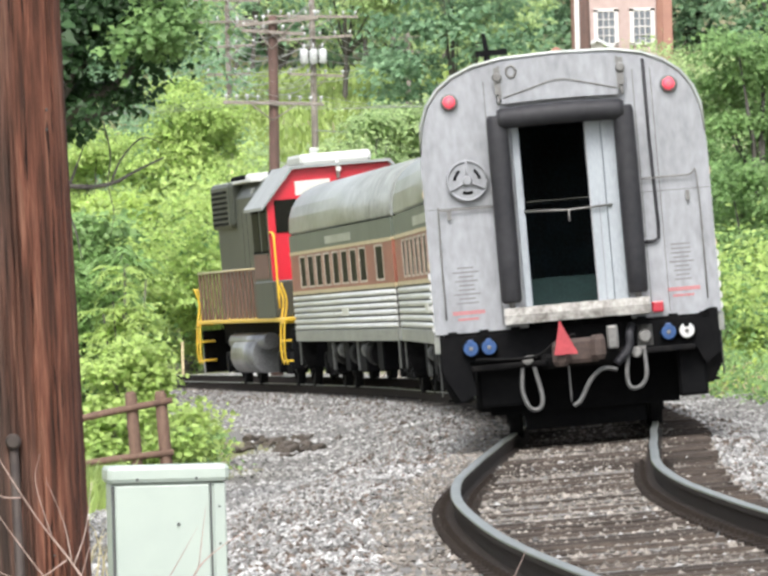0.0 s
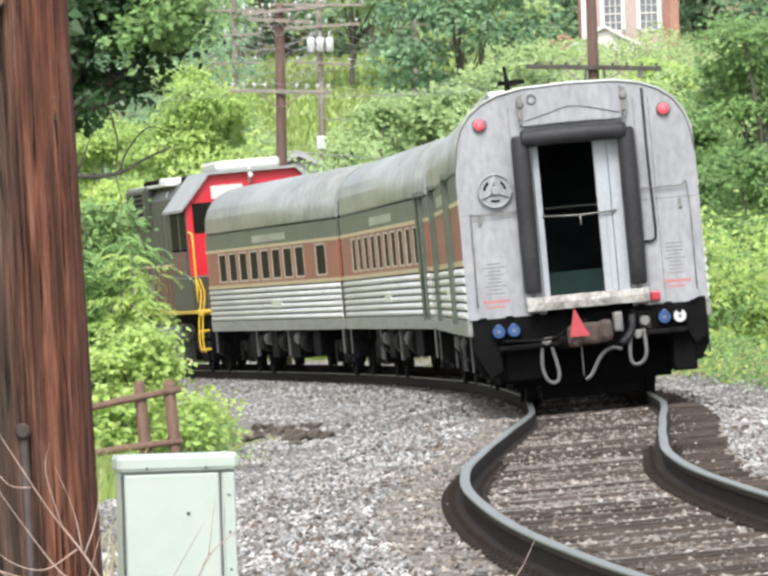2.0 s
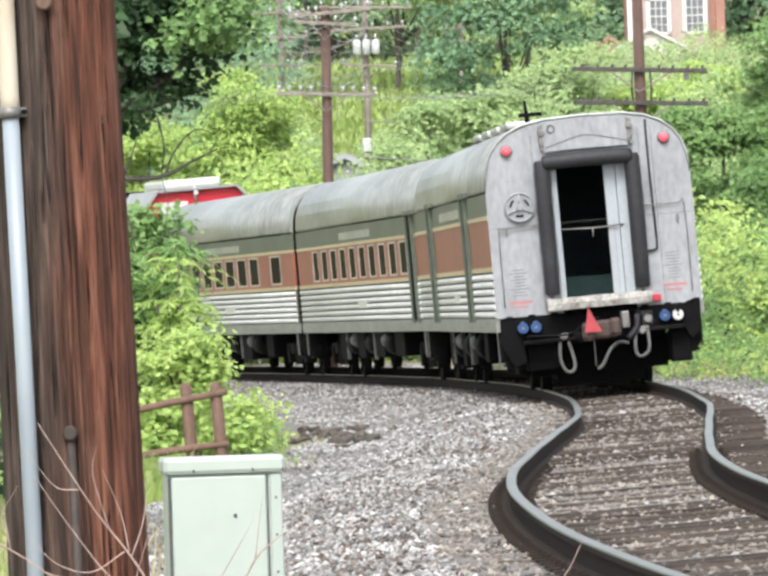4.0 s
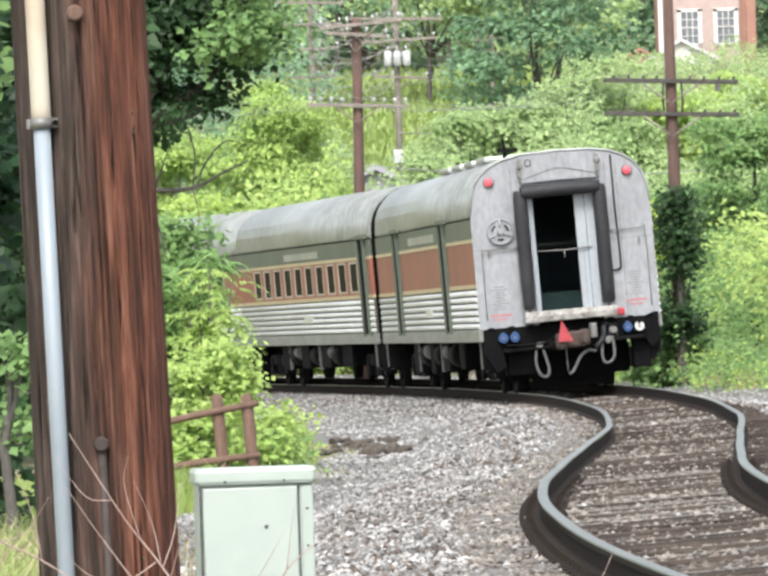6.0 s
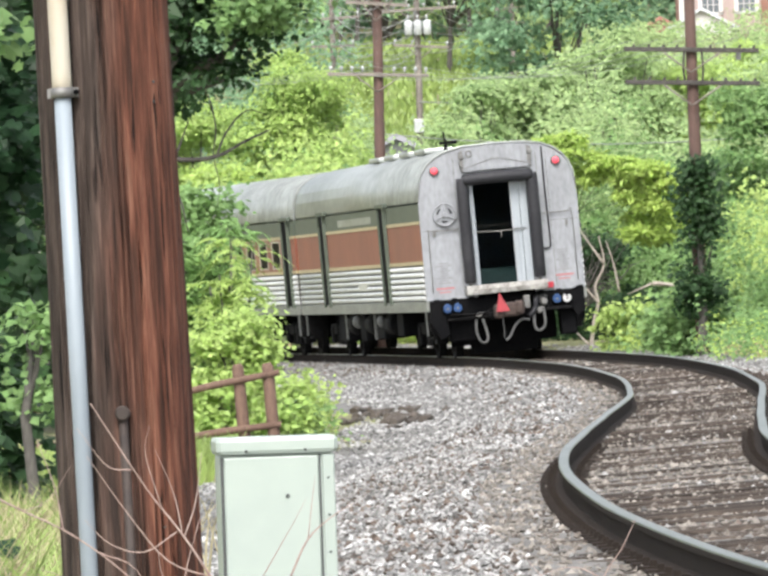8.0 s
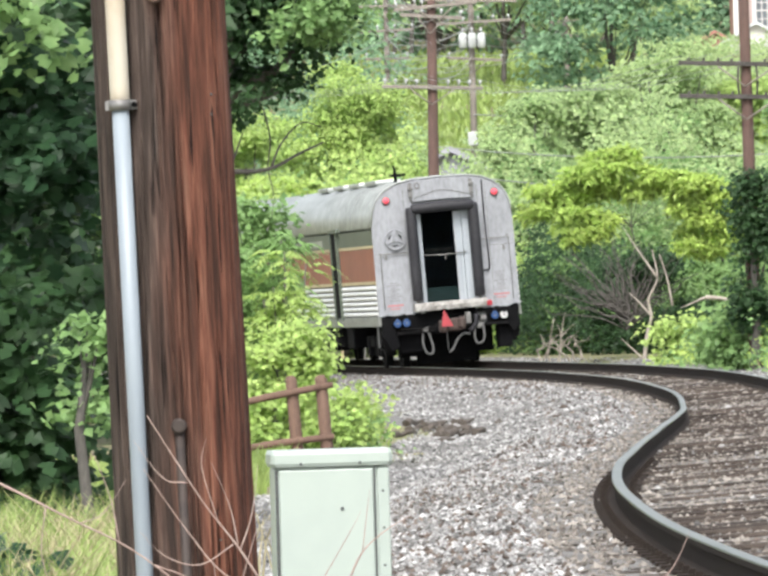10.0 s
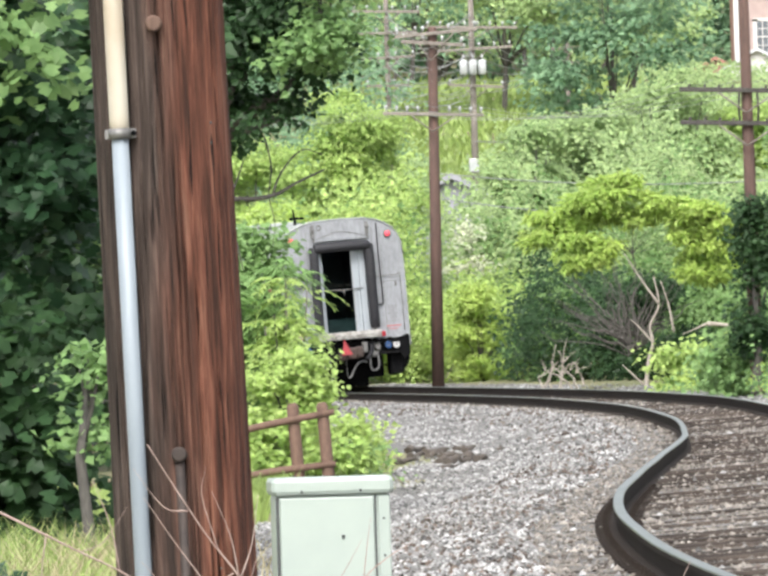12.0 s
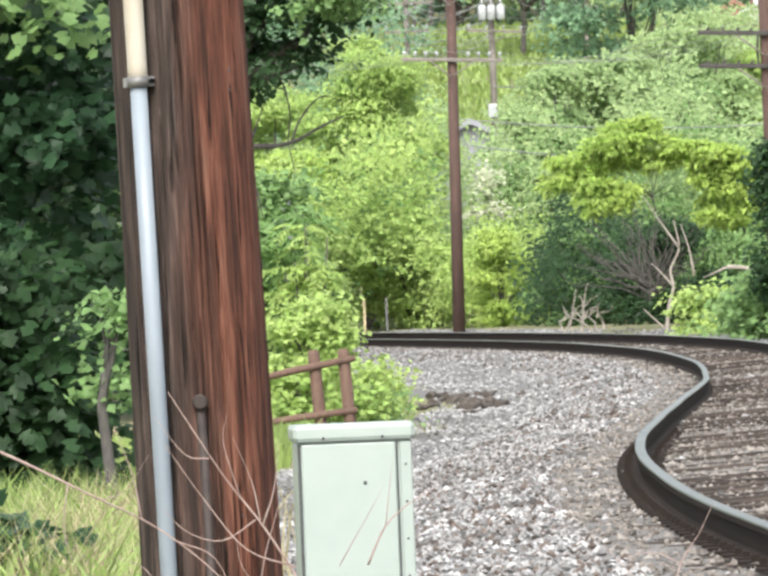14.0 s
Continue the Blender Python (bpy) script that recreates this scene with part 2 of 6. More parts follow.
def along(s):
    """The point of the track at the running length s: x, y, z of the middle of the rails, and its heading."""
    y = np.interp(s, _arc, _ys)
    dx = (track_x(y + 0.2) - track_x(y - 0.2)) / 0.4
    return Vector((float(track_x(y)), float(y), float(low_rail_z(y)) + CANT / 2)), math.atan2(-float(dx), 1.0)


def ground_z(x, y):
    """Height of the ground: the ballast bed, its shoulders, the verges and the hill beyond."""
    x, y = np.asarray(x, float), np.asarray(y, float)
    yc = np.clip(y, 8, 330)
    d = x - track_x(yc)
    bed = low_rail_z(yc) - 0.185 + 0.06 * np.clip(d + 0.72, 0, 1.5)
    left = -0.30 * smoothstep(1.5, 3.6, -d)
    right = -0.1 * smoothstep(1.5, 2.2, d) + 0.24 * smoothstep(2.4, 4.6, d)
    rough = 0.03 * np.sin(x * 1.9 + y * 0.31) * np.sin(y * 0.23 - x * 0.7)
    hill = (0.1 * np.clip(y - 215, 0, 115) + 0.02 * np.clip(y - 330, 0, 190) + 0.13 * np.clip(y - 520, 0, 600)) * smoothstep(6, 20, np.where(y > 330, 30, d))
    return bed + left + right + rough * smoothstep(1.4, 2.5, np.abs(d)) + hill


def build_ground():
    xs = np.unique(np.concatenate([np.linspace(-2500, -60, 14), np.linspace(-60, -8, 27), np.arange(-8, 8.01, 0.25), np.linspace(8, 60, 27), np.linspace(60, 2500, 14)]))
    ys = np.unique(np.concatenate([np.linspace(-1500, -10, 8), np.arange(-10, 230, 1.0), np.linspace(230, 480, 60), np.linspace(480, 3000, 20)]))
    gx, gy = np.meshgrid(xs, ys)
    gz = ground_z(gx, gy)
    nx, ny = len(xs), len(ys)
    idx = np.arange(nx * ny).reshape(ny, nx)
    faces = np.stack([idx[:-1, :-1], idx[:-1, 1:], idx[1:, 1:], idx[1:, :-1]], -1).reshape(-1, 4)
    me = bpy.data.meshes.new("ground")
    me.from_pydata(np.stack([gx, gy, gz], -1).reshape(-1, 3).tolist(), [], faces.tolist())
    me.materials.append(GRAVEL)
    me.materials.append(SOIL)
    cx, cy = gx[:-1, :-1] + 0.12, gy[:-1, :-1] + 0.5
    d = cx - track_x(np.clip(cy, 8, 330))
    wave = 0.4 * np.sin(cy * 0.35) + 0.3 * np.sin(cy * 0.13 + 1)
    left_edge = np.interp(cy, [20, 50, 70, 85, 105, 150, 200], [-4.6, -4.6, -4.3, -4.2, -4.5, -4.0, -3.4])
    soil = (d < left_edge + wave) | (d > 4.3 + wave) | (cy > 330) | (cy < 8)
    me.polygons.foreach_set("material_index", soil.reshape(-1).astype(int))
    me.polygons.foreach_set("use_smooth", [True] * len(faces))
    return tagged(new("ground", me), "pale crushed stone bed running into grassy soil and a hill", "ground", kind="structure")


RAIL_OUTLINE = [(-0.07, -0.172), (0.07, -0.172), (0.07, -0.16), (0.012, -0.14), (0.01, -0.05), (0.036, -0.04), (0.036, -0.012),
                (-0.036, -0.012), (-0.036, -0.04), (-0.01, -0.05), (-0.012, -0.14), (-0.07, -0.16)]
HEAD_OUTLINE = [(-0.036, -0.012), (0.036, -0.012), (0.034, -0.003), (0.02, 0), (-0.02, 0), (-0.034, -0.003)]


def sweep(outline, offset, lift, y0, y1):
    """An outline carried along the track, offset to its side and raised on the outer rail."""
    ys = np.concatenate([np.arange(y0, 130, 0.35), np.arange(130, y1, 1.0)])
    vs, fs, n = [], [], len(outline)
    for y in ys:
        s = float(np.interp(y, _ys, _arc))
        p, h = along(s)
        kink = 0.006 * math.sin(y * 0.5) * math.sin(y * 0.21)
        for ox, oz in outline:
            o = offset + ox + kink
            vs.append((p.x + o * math.cos(h), p.y + o * math.sin(h), p.z + lift + oz))
    for i in range(len(ys) - 1):
        fs += [(i * n + k, i * n + (k + 1) % n, (i + 1) * n + (k + 1) % n, (i + 1) * n + k) for k in range(n)]
    fs += [tuple(range(n - 1, -1, -1)), tuple((len(ys) - 1) * n + k for k in range(n))]
    return Shape().add(vs, fs)


TIE_AT = []


def build_track():
    track = thing("railway_track", "curving single track of worn steel rails on weathered timber ties", "railway track", kind="structure")
    for side in (-1, 1):
        rail = part("rail", sweep(RAIL_OUTLINE, side * 0.753, side * CANT / 2, 8, 320), RAIL_SIDE, track, "rust-brown steel rail")
        part("rail_head", sweep(HEAD_OUTLINE, side * 0.753, side * CANT / 2, 8, 320), RAIL_TOP, rail, "polished running surface")
    rng = np.random.default_rng(3)
    variants = []
    for k in range(4):
        s = Shape()
        s.box(-1.3, 1.3, -0.115, 0.115, -0.17, 0, chamfer=0.018)
        variants.append(s.mesh("tie", TIE))
    far = Shape()
    s, count = float(np.interp(21, _ys, _arc)), 0
    TIE_AT.clear()
    while s < _arc[-1] - 8:
        p, h = along(s)
        drop = -0.158 - float(rng.uniform(0.0, 0.04))
        m = Matrix.Translation((p.x, p.y, p.z + drop)) @ pose(0, 0, 0, 0, 0, math.degrees(h) + rng.normal(0, 0.8)) @ pose(rng.normal(0, 0.04), 0, 0, 0, -math.degrees(CANT / 1.5), 0)
        if count < 300:
            part("tie", variants[count % 4], TIE, track, at=m)
        else:
            far.box(-1.3, 1.3, -0.115, 0.115, -0.17, 0, m)
        count += 1
        TIE_AT.append(s)
        s += 0.5 + rng.normal(0, 0.02)
    tagged(part("far_ties", far, TIE, track), kind="stuff")
    # tie plates with spike heads on the nearest ties
    plates = Shape()
    s = float(np.interp(21, _ys, _arc))
    while s < float(np.interp(70, _ys, _arc)):
        p, h = along(s)
        for side in (-1, 1):
            m = Matrix.Translation((p.x, p.y, p.z)) @ pose(0, 0, 0, 0, 0, math.degrees(h)) @ pose(side * 0.753, 0, side * CANT / 2 - 0.16)
            plates.box(-0.17, 0.17, -0.09, 0.09, -0.012, 0.006, m)
            for q in (-0.1, 0.1):
                plates.box(q - 0.018, q + 0.018, -0.05, -0.015, 0.0, 0.035, m)
        s += 0.5
    tagged(part("tie_plates", plates, RAIL_SIDE, track), kind="stuff")


def scatter_stones(name, label, count, region, sizes, mat, seed):
    """Loose angular stones as one mesh: region(rng, n) gives x and y."""
    rng = np.random.default_rng(seed)
    x, y = region(rng, count)
    n = len(x)
    r = rng.uniform(*sizes, n)
    base = np.array([(1, 0, 0), (0, 1, 0), (-1, 0, 0), (0, -1, 0), (0, 0, 1), (0, 0, -1)], float)
    faces = np.array([(0, 1, 4), (1, 2, 4), (2, 3, 4), (3, 0, 4), (1, 0, 5), (2, 1, 5), (3, 2, 5), (0, 3, 5)])
    v = base[None] * rng.uniform(0.6, 1.25, (n, 6, 1)) + rng.normal(0, 0.22, (n, 6, 3))
    v[:, :, 2] *= 0.75
    a = rng.uniform(0, 6.28, n)
    c, s = np.cos(a)[:, None], np.sin(a)[:, None]
    v[:, :, 0], v[:, :, 1] = v[:, :, 0] * c - v[:, :, 1] * s, v[:, :, 0] * s + v[:, :, 1] * c
    v *= r[:, None, None]
    v += np.stack([x, y, ground_z(x, y) + r * np.where(np.abs(x - track_x(y)) < 1.35, rng.uniform(-0.4, 0.35, n), rng.uniform(-0.3, 0.5, n))], -1)[:, None]
    f = (faces[None] + 6 * np.arange(n)[:, None, None]).reshape(-1, 3)
    me = bpy.data.meshes.new(name)
    me.from_pydata(v.reshape(-1, 3).tolist(), [], f.tolist())
    me.materials.append(mat)
    return tagged(new(name, me), label, "stones", kind="stuff")


def ballast_region(y0, y1, d0, d1, power=1.0, inside=False):
    def region(rng, n):
        y = y0 + (y1 - y0) * rng.random(n) ** power
        d = rng.uniform(d0, d1, n)
        edge = np.abs(np.abs(d) - 0.753)
        ties, s = np.array(TIE_AT), np.interp(y, _ys, _arc)
        near = np.clip(np.searchsorted(ties, s), 1, len(ties) - 1)
        gap = np.minimum(np.abs(s - ties[near - 1]), np.abs(s - ties[near]))
        on_tie = (gap < 0.125) & (np.abs(d) < 1.3)
        keep = (edge > 0.055) & (~on_tie | (rng.random(n) < 0.12)) & (np.abs(d) < 1.35 if inside else (np.abs(d) > 1.35) | (rng.random(n) < 0.1))
        return track_x(y[keep]) + d[keep], y[keep]
    return region


# ---- the train ----
def rounded_car_outline(half=1.5, sill=1.15, eave=3.14, top=3.99, steps=14):
    """Outline of a car's end: straight sides and a low arched roof, from the left sill over the roof."""
    pts = [(-half, sill), (-half, eave - 0.25)]
    for i in range(steps + 1):
        a = math.pi - math.pi * i / steps
        x = math.copysign(abs(math.cos(a)) ** 0.62, math.cos(a)) * (half - 0.01)
        z = eave - 0.1 + (top - eave + 0.1) * math.sin(a) ** 0.8
        pts.append((x, z))
    return pts + [(half, eave - 0.25), (half, sill)]


def wheelset(parent, y, radius=0.46):
    ax = part("wheelset", Shape().tube([(-0.85, 0, 0), (0.85, 0, 0)], 0.075, 10), GREASE, parent, "steel axle with two wheels", at=pose(0, y, radius))
    for side in (-1, 1):
        w = Shape().tube([(side * 0.68, 0, 0), (side * 0.70, 0, 0), (side * 0.72, 0, 0), (side * 0.82, 0, 0)], [radius + 0.025, radius + 0.025, radius, radius - 0.01], 28)
        for k in range(5):
            a = k * 2 * math.pi / 5
            w.box(side * 0.83 - 0.015, side * 0.83 + 0.015, math.cos(a) * 0.27 - 0.05, math.cos(a) * 0.27 + 0.05, math.sin(a) * 0.27 - 0.05, math.sin(a) * 0.27 + 0.05)
        part("wheel", w, GREASE, ax, "greasy steel wheel")
    return ax


def truck(car, y, wheels, base=2.6):
    s = Shape()
    for side in (-1, 1):
        x0, x1 = sorted((side * 0.95, side * 1.12))
        s.box(x0, x1, y - base / 2 - 0.4, y + base / 2 + 0.4, 0.5, 0.72, chamfer=0.03)
        s.box(x0, x1, y - 0.5, y + 0.5, 0.28, 0.5, chamfer=0.03)
        for q in (-base / 2, base / 2):
            s.box(x0 - 0.03, x1 + 0.03, y + q - 0.18, y + q + 0.18, 0.3, 0.66, chamfer=0.03)
        for q in (-0.25, 0.25):
            s.tube([(side * 1.06, y + q, 0.3), (side * 1.06, y + q, 0.78)], 0.09, 10)
    s.box(-1.0, 1.0, y - 0.35, y + 0.35, 0.6, 0.86, chamfer=0.03)
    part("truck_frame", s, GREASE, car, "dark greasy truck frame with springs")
    for q in (-base / 2, base / 2):
        wheels.append(wheelset(car, y + q))


def coach(name, label, windows, doors, length, seed):
    """A fluted passenger car; its rear face is at y = 0 and it reaches forwards."""
    rng = random.Random(seed)
    car = thing(name, label, "railway car", "cars of the train")
    half = 1.5
    hull = rounded_car_outline()
    roof_pts = [p for p in hull if p[1] >= 2.94]
    shell = [(x, z) for x, z in roof_pts] + [(x * 0.97, z - 0.05) for x, z in reversed(roof_pts)]
    part("roof", Shape().prism(shell, 0.02, length - 0.02, True), ROOF, car, "streaked grey-green roof")
    ribs = Shape()
    for k in range(int(length / 1.2)):
        y = 0.7 + k * 1.2
        ribs.add([(x * 1.004, y + o, z + 0.012) for o in (0, 0.05) for x, z in roof_pts],
                 [(i, i + 1, len(roof_pts) + i + 1, len(roof_pts) + i) for i in range(len(roof_pts) - 1)])
    part("roof_seams", ribs, ROOF, car)
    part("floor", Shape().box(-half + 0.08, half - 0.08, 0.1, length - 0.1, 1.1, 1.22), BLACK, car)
    for side in (-1, 1):
        X = side * half
        t = 0.05
        lo, hi = sorted((X, X - side * t))
        wall = Shape().box(lo, hi, 0.02, length - 0.02, 2.64, 2.98)
        part("letterboard", wall, LETTERBOARD, car, "dull olive band under the roof")
        stripe = Shape()
        for z0, z1 in ((2.6, 2.66), (1.84, 1.91)):
            stripe.box(*sorted((X + side * 0.012, X - side * t)), 0.02, length - 0.02, z0, z1)
        part("cream_stripes", stripe, CREAM, car, "faded cream stripes")
        band = lambda *e: part("band_panel", Shape().box(lo, hi, *e), MAROON, car, "faded red window band")
        spans, at = [], 0.02
        for y0, y1, z0, z1 in sorted(windows):
            spans.append((at, y0))
            at = y1
            band(y0, y1, 1.9, z0)
            band(y0, y1, z1, 2.62)
        spans.append((at, length - 0.02))
        for y0, y1 in spans:
            band(y0, y1, 1.9, 2.62)
        for y0, y1, z0, z1 in windows:
            w = part("window", Shape().box(X - side * 0.014 - 0.004, X - side * 0.014 + 0.004, y0 + 0.02, y1 - 0.02, z0 + 0.02, z1 - 0.02), GLASS, car, "dark pane")
            fr = Shape()
            o = sorted((X - side * 0.03, X + side * 0.004))
            for a, b, c, e in ((y0, y1, z0 - 0.01, z0 + 0.025), (y0, y1, z1 - 0.025, z1 + 0.01), (y0, y0 + 0.1, z0, z1), (y1 - 0.1, y1, z0, z1)):
                fr.box(*o, a, b, c, e)
            part("window_frame", fr, WINDOW_METAL, w)
        back = Shape().box(*sorted((X - side * 0.012, X - side * t)), 0.02, length - 0.02, 1.15, 1.85)
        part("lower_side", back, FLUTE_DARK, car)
        for k in range(6):
            z = 1.215 + k * 0.11
            flute = Shape().prism([(X - side * 0.012, z - 0.045), (X + side * 0.016, z - 0.036), (X + side * 0.028, z), (X + side * 0.016, z + 0.036), (X - side * 0.012, z + 0.045)], 0.1, length - 0.1, True)
            part("flute", flute, STAINLESS, car, "bright stainless flute")
        sill = Shape().box(*sorted((X + side * 0.02, X - side * 0.06)), 0.02, length - 0.02, 0.95, 1.15, chamfer=0.01)
        part("side_sill", sill, SILL, car, "dull metal side sill")
        plate = Shape().box(*sorted((X + side * 0.032, X - side * 0.0)), length * 0.42, length * 0.42 + 1.6, 1.4, 1.56)
        part("number_plate", plate, STAINLESS, car)
        nm = Shape().box(*sorted((X + side * 0.006, X - side * 0.01)), length * 0.36, length * 0.36 + 6.0, 2.72, 2.86)
        part("name_board", nm, ROOF, car, "pale blank name board")
        for y0, y1 in doors:
            d = part("side_door", Shape().box(*sorted((X + side * 0.035, X - side * 0.05)), y0, y1, 1.15, 2.98), BLACK, car, "dark narrow sliding door")
            rim = Shape()
            o = sorted((X + side * 0.07, X - side * 0.02))
            rim.box(*o, y0 - 0.08, y0, 1.1, 3.02)
            rim.box(*o, y1, y1 + 0.08, 1.1, 3.02)
            rim.box(*o, y0 - 0.25, y1 + 0.25, 3.0, 3.07)
            part("door_rail", rim, LETTERBOARD, d)
            part("door_latch", Shape().box(*sorted((X + side * 0.075, X)), y0 + 0.05, y0 + 0.2, 1.5, 1.75), BLACK, d)
    # equipment boxes, pipes and steps below the floor
    for k in range(7):
        y0 = 5.2 + k * (length - 11) / 7
        side = (-1, 1)[k % 2]
        w = rng.uniform(0.9, 1.7)
        x0, x1 = sorted((side * 1.38, side * 0.5))
        part("equipment_box", Shape().box(x0, x1, y0, y0 + w, rng.uniform(0.38, 0.5), 0.97, chamfer=0.03), BLACK, car, "sooty equipment box")
        if k in (2, 5):
            part("hanger", Shape().box(-1.4, -1.34, y0 + w + 0.1, y0 + w + 0.28, 0.42, 0.96, chamfer=0.01), PALE_GEAR, car, "pale steel hanger below the floor")
        if k in (1, 4):
            part("pale_tank", Shape().tube([(-1.3, y0 + w + 0.35, 0.78), (-1.3, y0 + w + 0.38, 0.78), (-1.3, y0 + w + 0.9, 0.78), (-1.3, y0 + w + 0.93, 0.78)], [0.1, 0.14, 0.14, 0.1], 12), PALE_GEAR, car, "small pale tank")
        if k % 2:
            part("tank", Shape().tube([(-1.2, y0 + 0.2, 0.72), (-1.2, y0 + 1.5, 0.72)], 0.22, 14), GREASE, car, "dark air tank")
    for side in (-1, 1):
        for y0 in (0.15, length - 0.75):
            s = Shape()
            s.prism([(side * 1.18, 0.98), (side * 1.47, 0.98), (side * 1.47, 0.62), (side * 1.36, 0.42), (side * 1.18, 0.42)], y0, y0 + 0.08)
            s.prism([(side * 1.18, 0.98), (side * 1.47, 0.98), (side * 1.47, 0.62), (side * 1.36, 0.42), (side * 1.18, 0.42)], y0 + 0.52, y0 + 0.6)
            for z in (0.44, 0.7):
                s.box(*sorted((side * 1.15, side * 1.42)), y0, y0 + 0.6, z, z + 0.03)
            part("corner_steps", s, GREASE, car, "sooty steel corner steps")
            part("step_bracket", Shape().box(*sorted((side * 1.475, side * 1.49)), y0 + 0.2, y0 + 0.42, 0.5, 0.97, chamfer=0.005), PALE_GEAR, car, "pale step bracket")
    part("brake_pipe", Shape().tube([(-0.9, 1, 0.9), (-0.9, length - 1, 0.9)], 0.03, 6), BLACK, car)
    part("centre_sill", Shape().box(-0.3, 0.3, 0.2, length - 0.2, 0.72, 1.1), BLACK, car)
    wheels = []
    truck(car, 3.4, wheels)
    truck(car, length - 3.4, wheels)
    return car, wheels


def plain_end(car, y, facing):
    """The closed end of a coach, with its folded gangway bellows."""
    hull = rounded_car_outline()
    inner = [(x * 0.965, z - (0.05 if z > 2 else 0)) for x, z in hull]
    # the wall's black carries the shade of the gap between cars
    part("end_wall", Shape().prism(inner, *sorted((y - facing * 0.12, y - facing * 0.18))), BLACK, car, "end wall blackened for the shaded gap between cars")
    b = Shape()
    for k in range(4):
        o = y + facing * (0.02 + 0.09 * k)
        for x0, x1, z0, z1 in ((-0.72, -0.55, 1.2, 3.5), (0.55, 0.72, 1.2, 3.5), (-0.72, 0.72, 3.35, 3.52)):
            b.box(x0, x1, *sorted((o, o + facing * 0.06)), z0, z1)
    part("bellows", b, RUBBER, car, "black gangway bellows")
    part("drawbar", Shape().box(-0.12, 0.12, *sorted((y, y + facing * 0.5)), 0.78, 1.0), GREASE, car)


def rear_end(car):
    """The silver rear wall with its open door, rubber rolls, lamps, hoses and buffer plate."""
    hull = rounded_car_outline()
    # wall with the doorway cut through it, pieced from panels that share their edges
    x0, x1, z1 = -0.52, 0.56, 3.28
    wall = Shape()
    left = [p for p in hull if p[0] <= x0] 
    right = [p for p in hull if p[0] >= x1]
    mid = [p for p in hull if x0 < p[0] < x1]

    def roof_at(x):
        for (a, za), (b, zb) in zip(hull[1:], hull[2:]):
            if a <= x <= b and b > a:
                return za + (zb - za) * (x - a) / (b - a)
        return 4.0
    zl, zr = roof_at(x0), roof_at(x1)
    wall.prism(left + [(x0, zl), (x0, 1.15)], 0.0, 0.06)
    wall.prism([(x1, 1.15), (x1, zr)] + right, 0.0, 0.06)
    wall.prism([(x0, z1), (x0, zl)] + mid + [(x1, zr), (x1, z1)], 0.0, 0.06)
    part("rear_wall", wall, STEEL_PAINT, car, "silver painted rear wall with weathered sheets")
    rim = [p for p in hull if p[1] > 2.9]
    part("roof_edge", Shape().tube([(x, -0.006, z + 0.004) for x, z in rim], [0.008] + [0.02] * (len(rim) - 2) + [0.008], 8), ROOF, car, "rolled grey-green roof edge")
    # the unlit look of the vestibule is put into its lining colour
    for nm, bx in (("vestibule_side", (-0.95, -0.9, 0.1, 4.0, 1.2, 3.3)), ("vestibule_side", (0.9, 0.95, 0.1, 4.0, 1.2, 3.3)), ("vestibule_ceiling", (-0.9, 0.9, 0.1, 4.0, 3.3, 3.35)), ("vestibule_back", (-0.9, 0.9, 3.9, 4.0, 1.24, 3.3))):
        part(nm, Shape().box(*bx), DARK_INSIDE, car, "lining coloured dark for the unlit vestibule")
    part("step_plate", Shape().box(-0.85, 0.85, 1.6, 1.66, 1.24, 1.66, chamfer=0.01), TEAL_FLOOR, car, "worn teal plate inside the doorway")
    jamb = Shape().box(-0.535, -0.455, -0.05, 0.1, 1.32, 3.3, chamfer=0.008)
    part("door_jamb", jamb, DOOR_GREY, car, "pale door post")
    door = part("folded_door", Shape().box(0.23, 0.4, -0.03, 0.02, 1.34, 3.26, chamfer=0.008), DOOR_GREY, car, "pale blue-grey door folded aside")
    part("door_leaf", Shape().box(0.405, 0.55, -0.045, 0.01, 1.34, 3.26, chamfer=0.008), DOOR_GREY, door)
    part("door_seam", Shape().box(0.225, 0.235, -0.036, -0.02, 1.34, 3.26).box(0.32, 0.327, -0.034, -0.028, 1.34, 2.4), PRINT, door)
    part("guard_bar", Shape().tube([(-0.47, -0.07, 2.36), (0.0, -0.075, 2.34), (0.46, -0.07, 2.36)], 0.012, 8).tube([(0.0, -0.075, 2.34), (0.0, -0.075, 2.22)], 0.012, 6), GREY_METAL, car, "steel guard bar across the doorway")
    for side in (-1, 1):
        x = side * 0.66 - 0.01
        roll = [(x, -0.18, z) for z in (1.42, 1.45, 1.9, 2.5, 3.1, 3.34, 3.38)]
        r = part("rubber_roll", Shape().tube(roll, [0.085, 0.105, 0.11, 0.112, 0.11, 0.108, 0.09], 18), RUBBER, car, "black rubber gangway roll")
        part("roll_core", Shape().tube([(x, -0.18, 1.36), (x, -0.18, 1.5)], 0.03, 8), GREY_METAL, r)
        for z in (1.42, 3.28):
            part("roll_bracket", Shape().box(x - 0.03, x + 0.03, -0.12, 0.0, z, z + 0.04), GREY_METAL, r)
    top = [(x, -0.22, 3.345 + 0.012 * math.cos(x * 3)) for x in (-0.66, -0.62, -0.3, 0, 0.3, 0.6, 0.66)]
    part("top_roll", Shape().tube(top, [0.09, 0.108, 0.114, 0.116, 0.114, 0.108, 0.09], 18), RUBBER, car, "thick black rubber roll over the doorway")
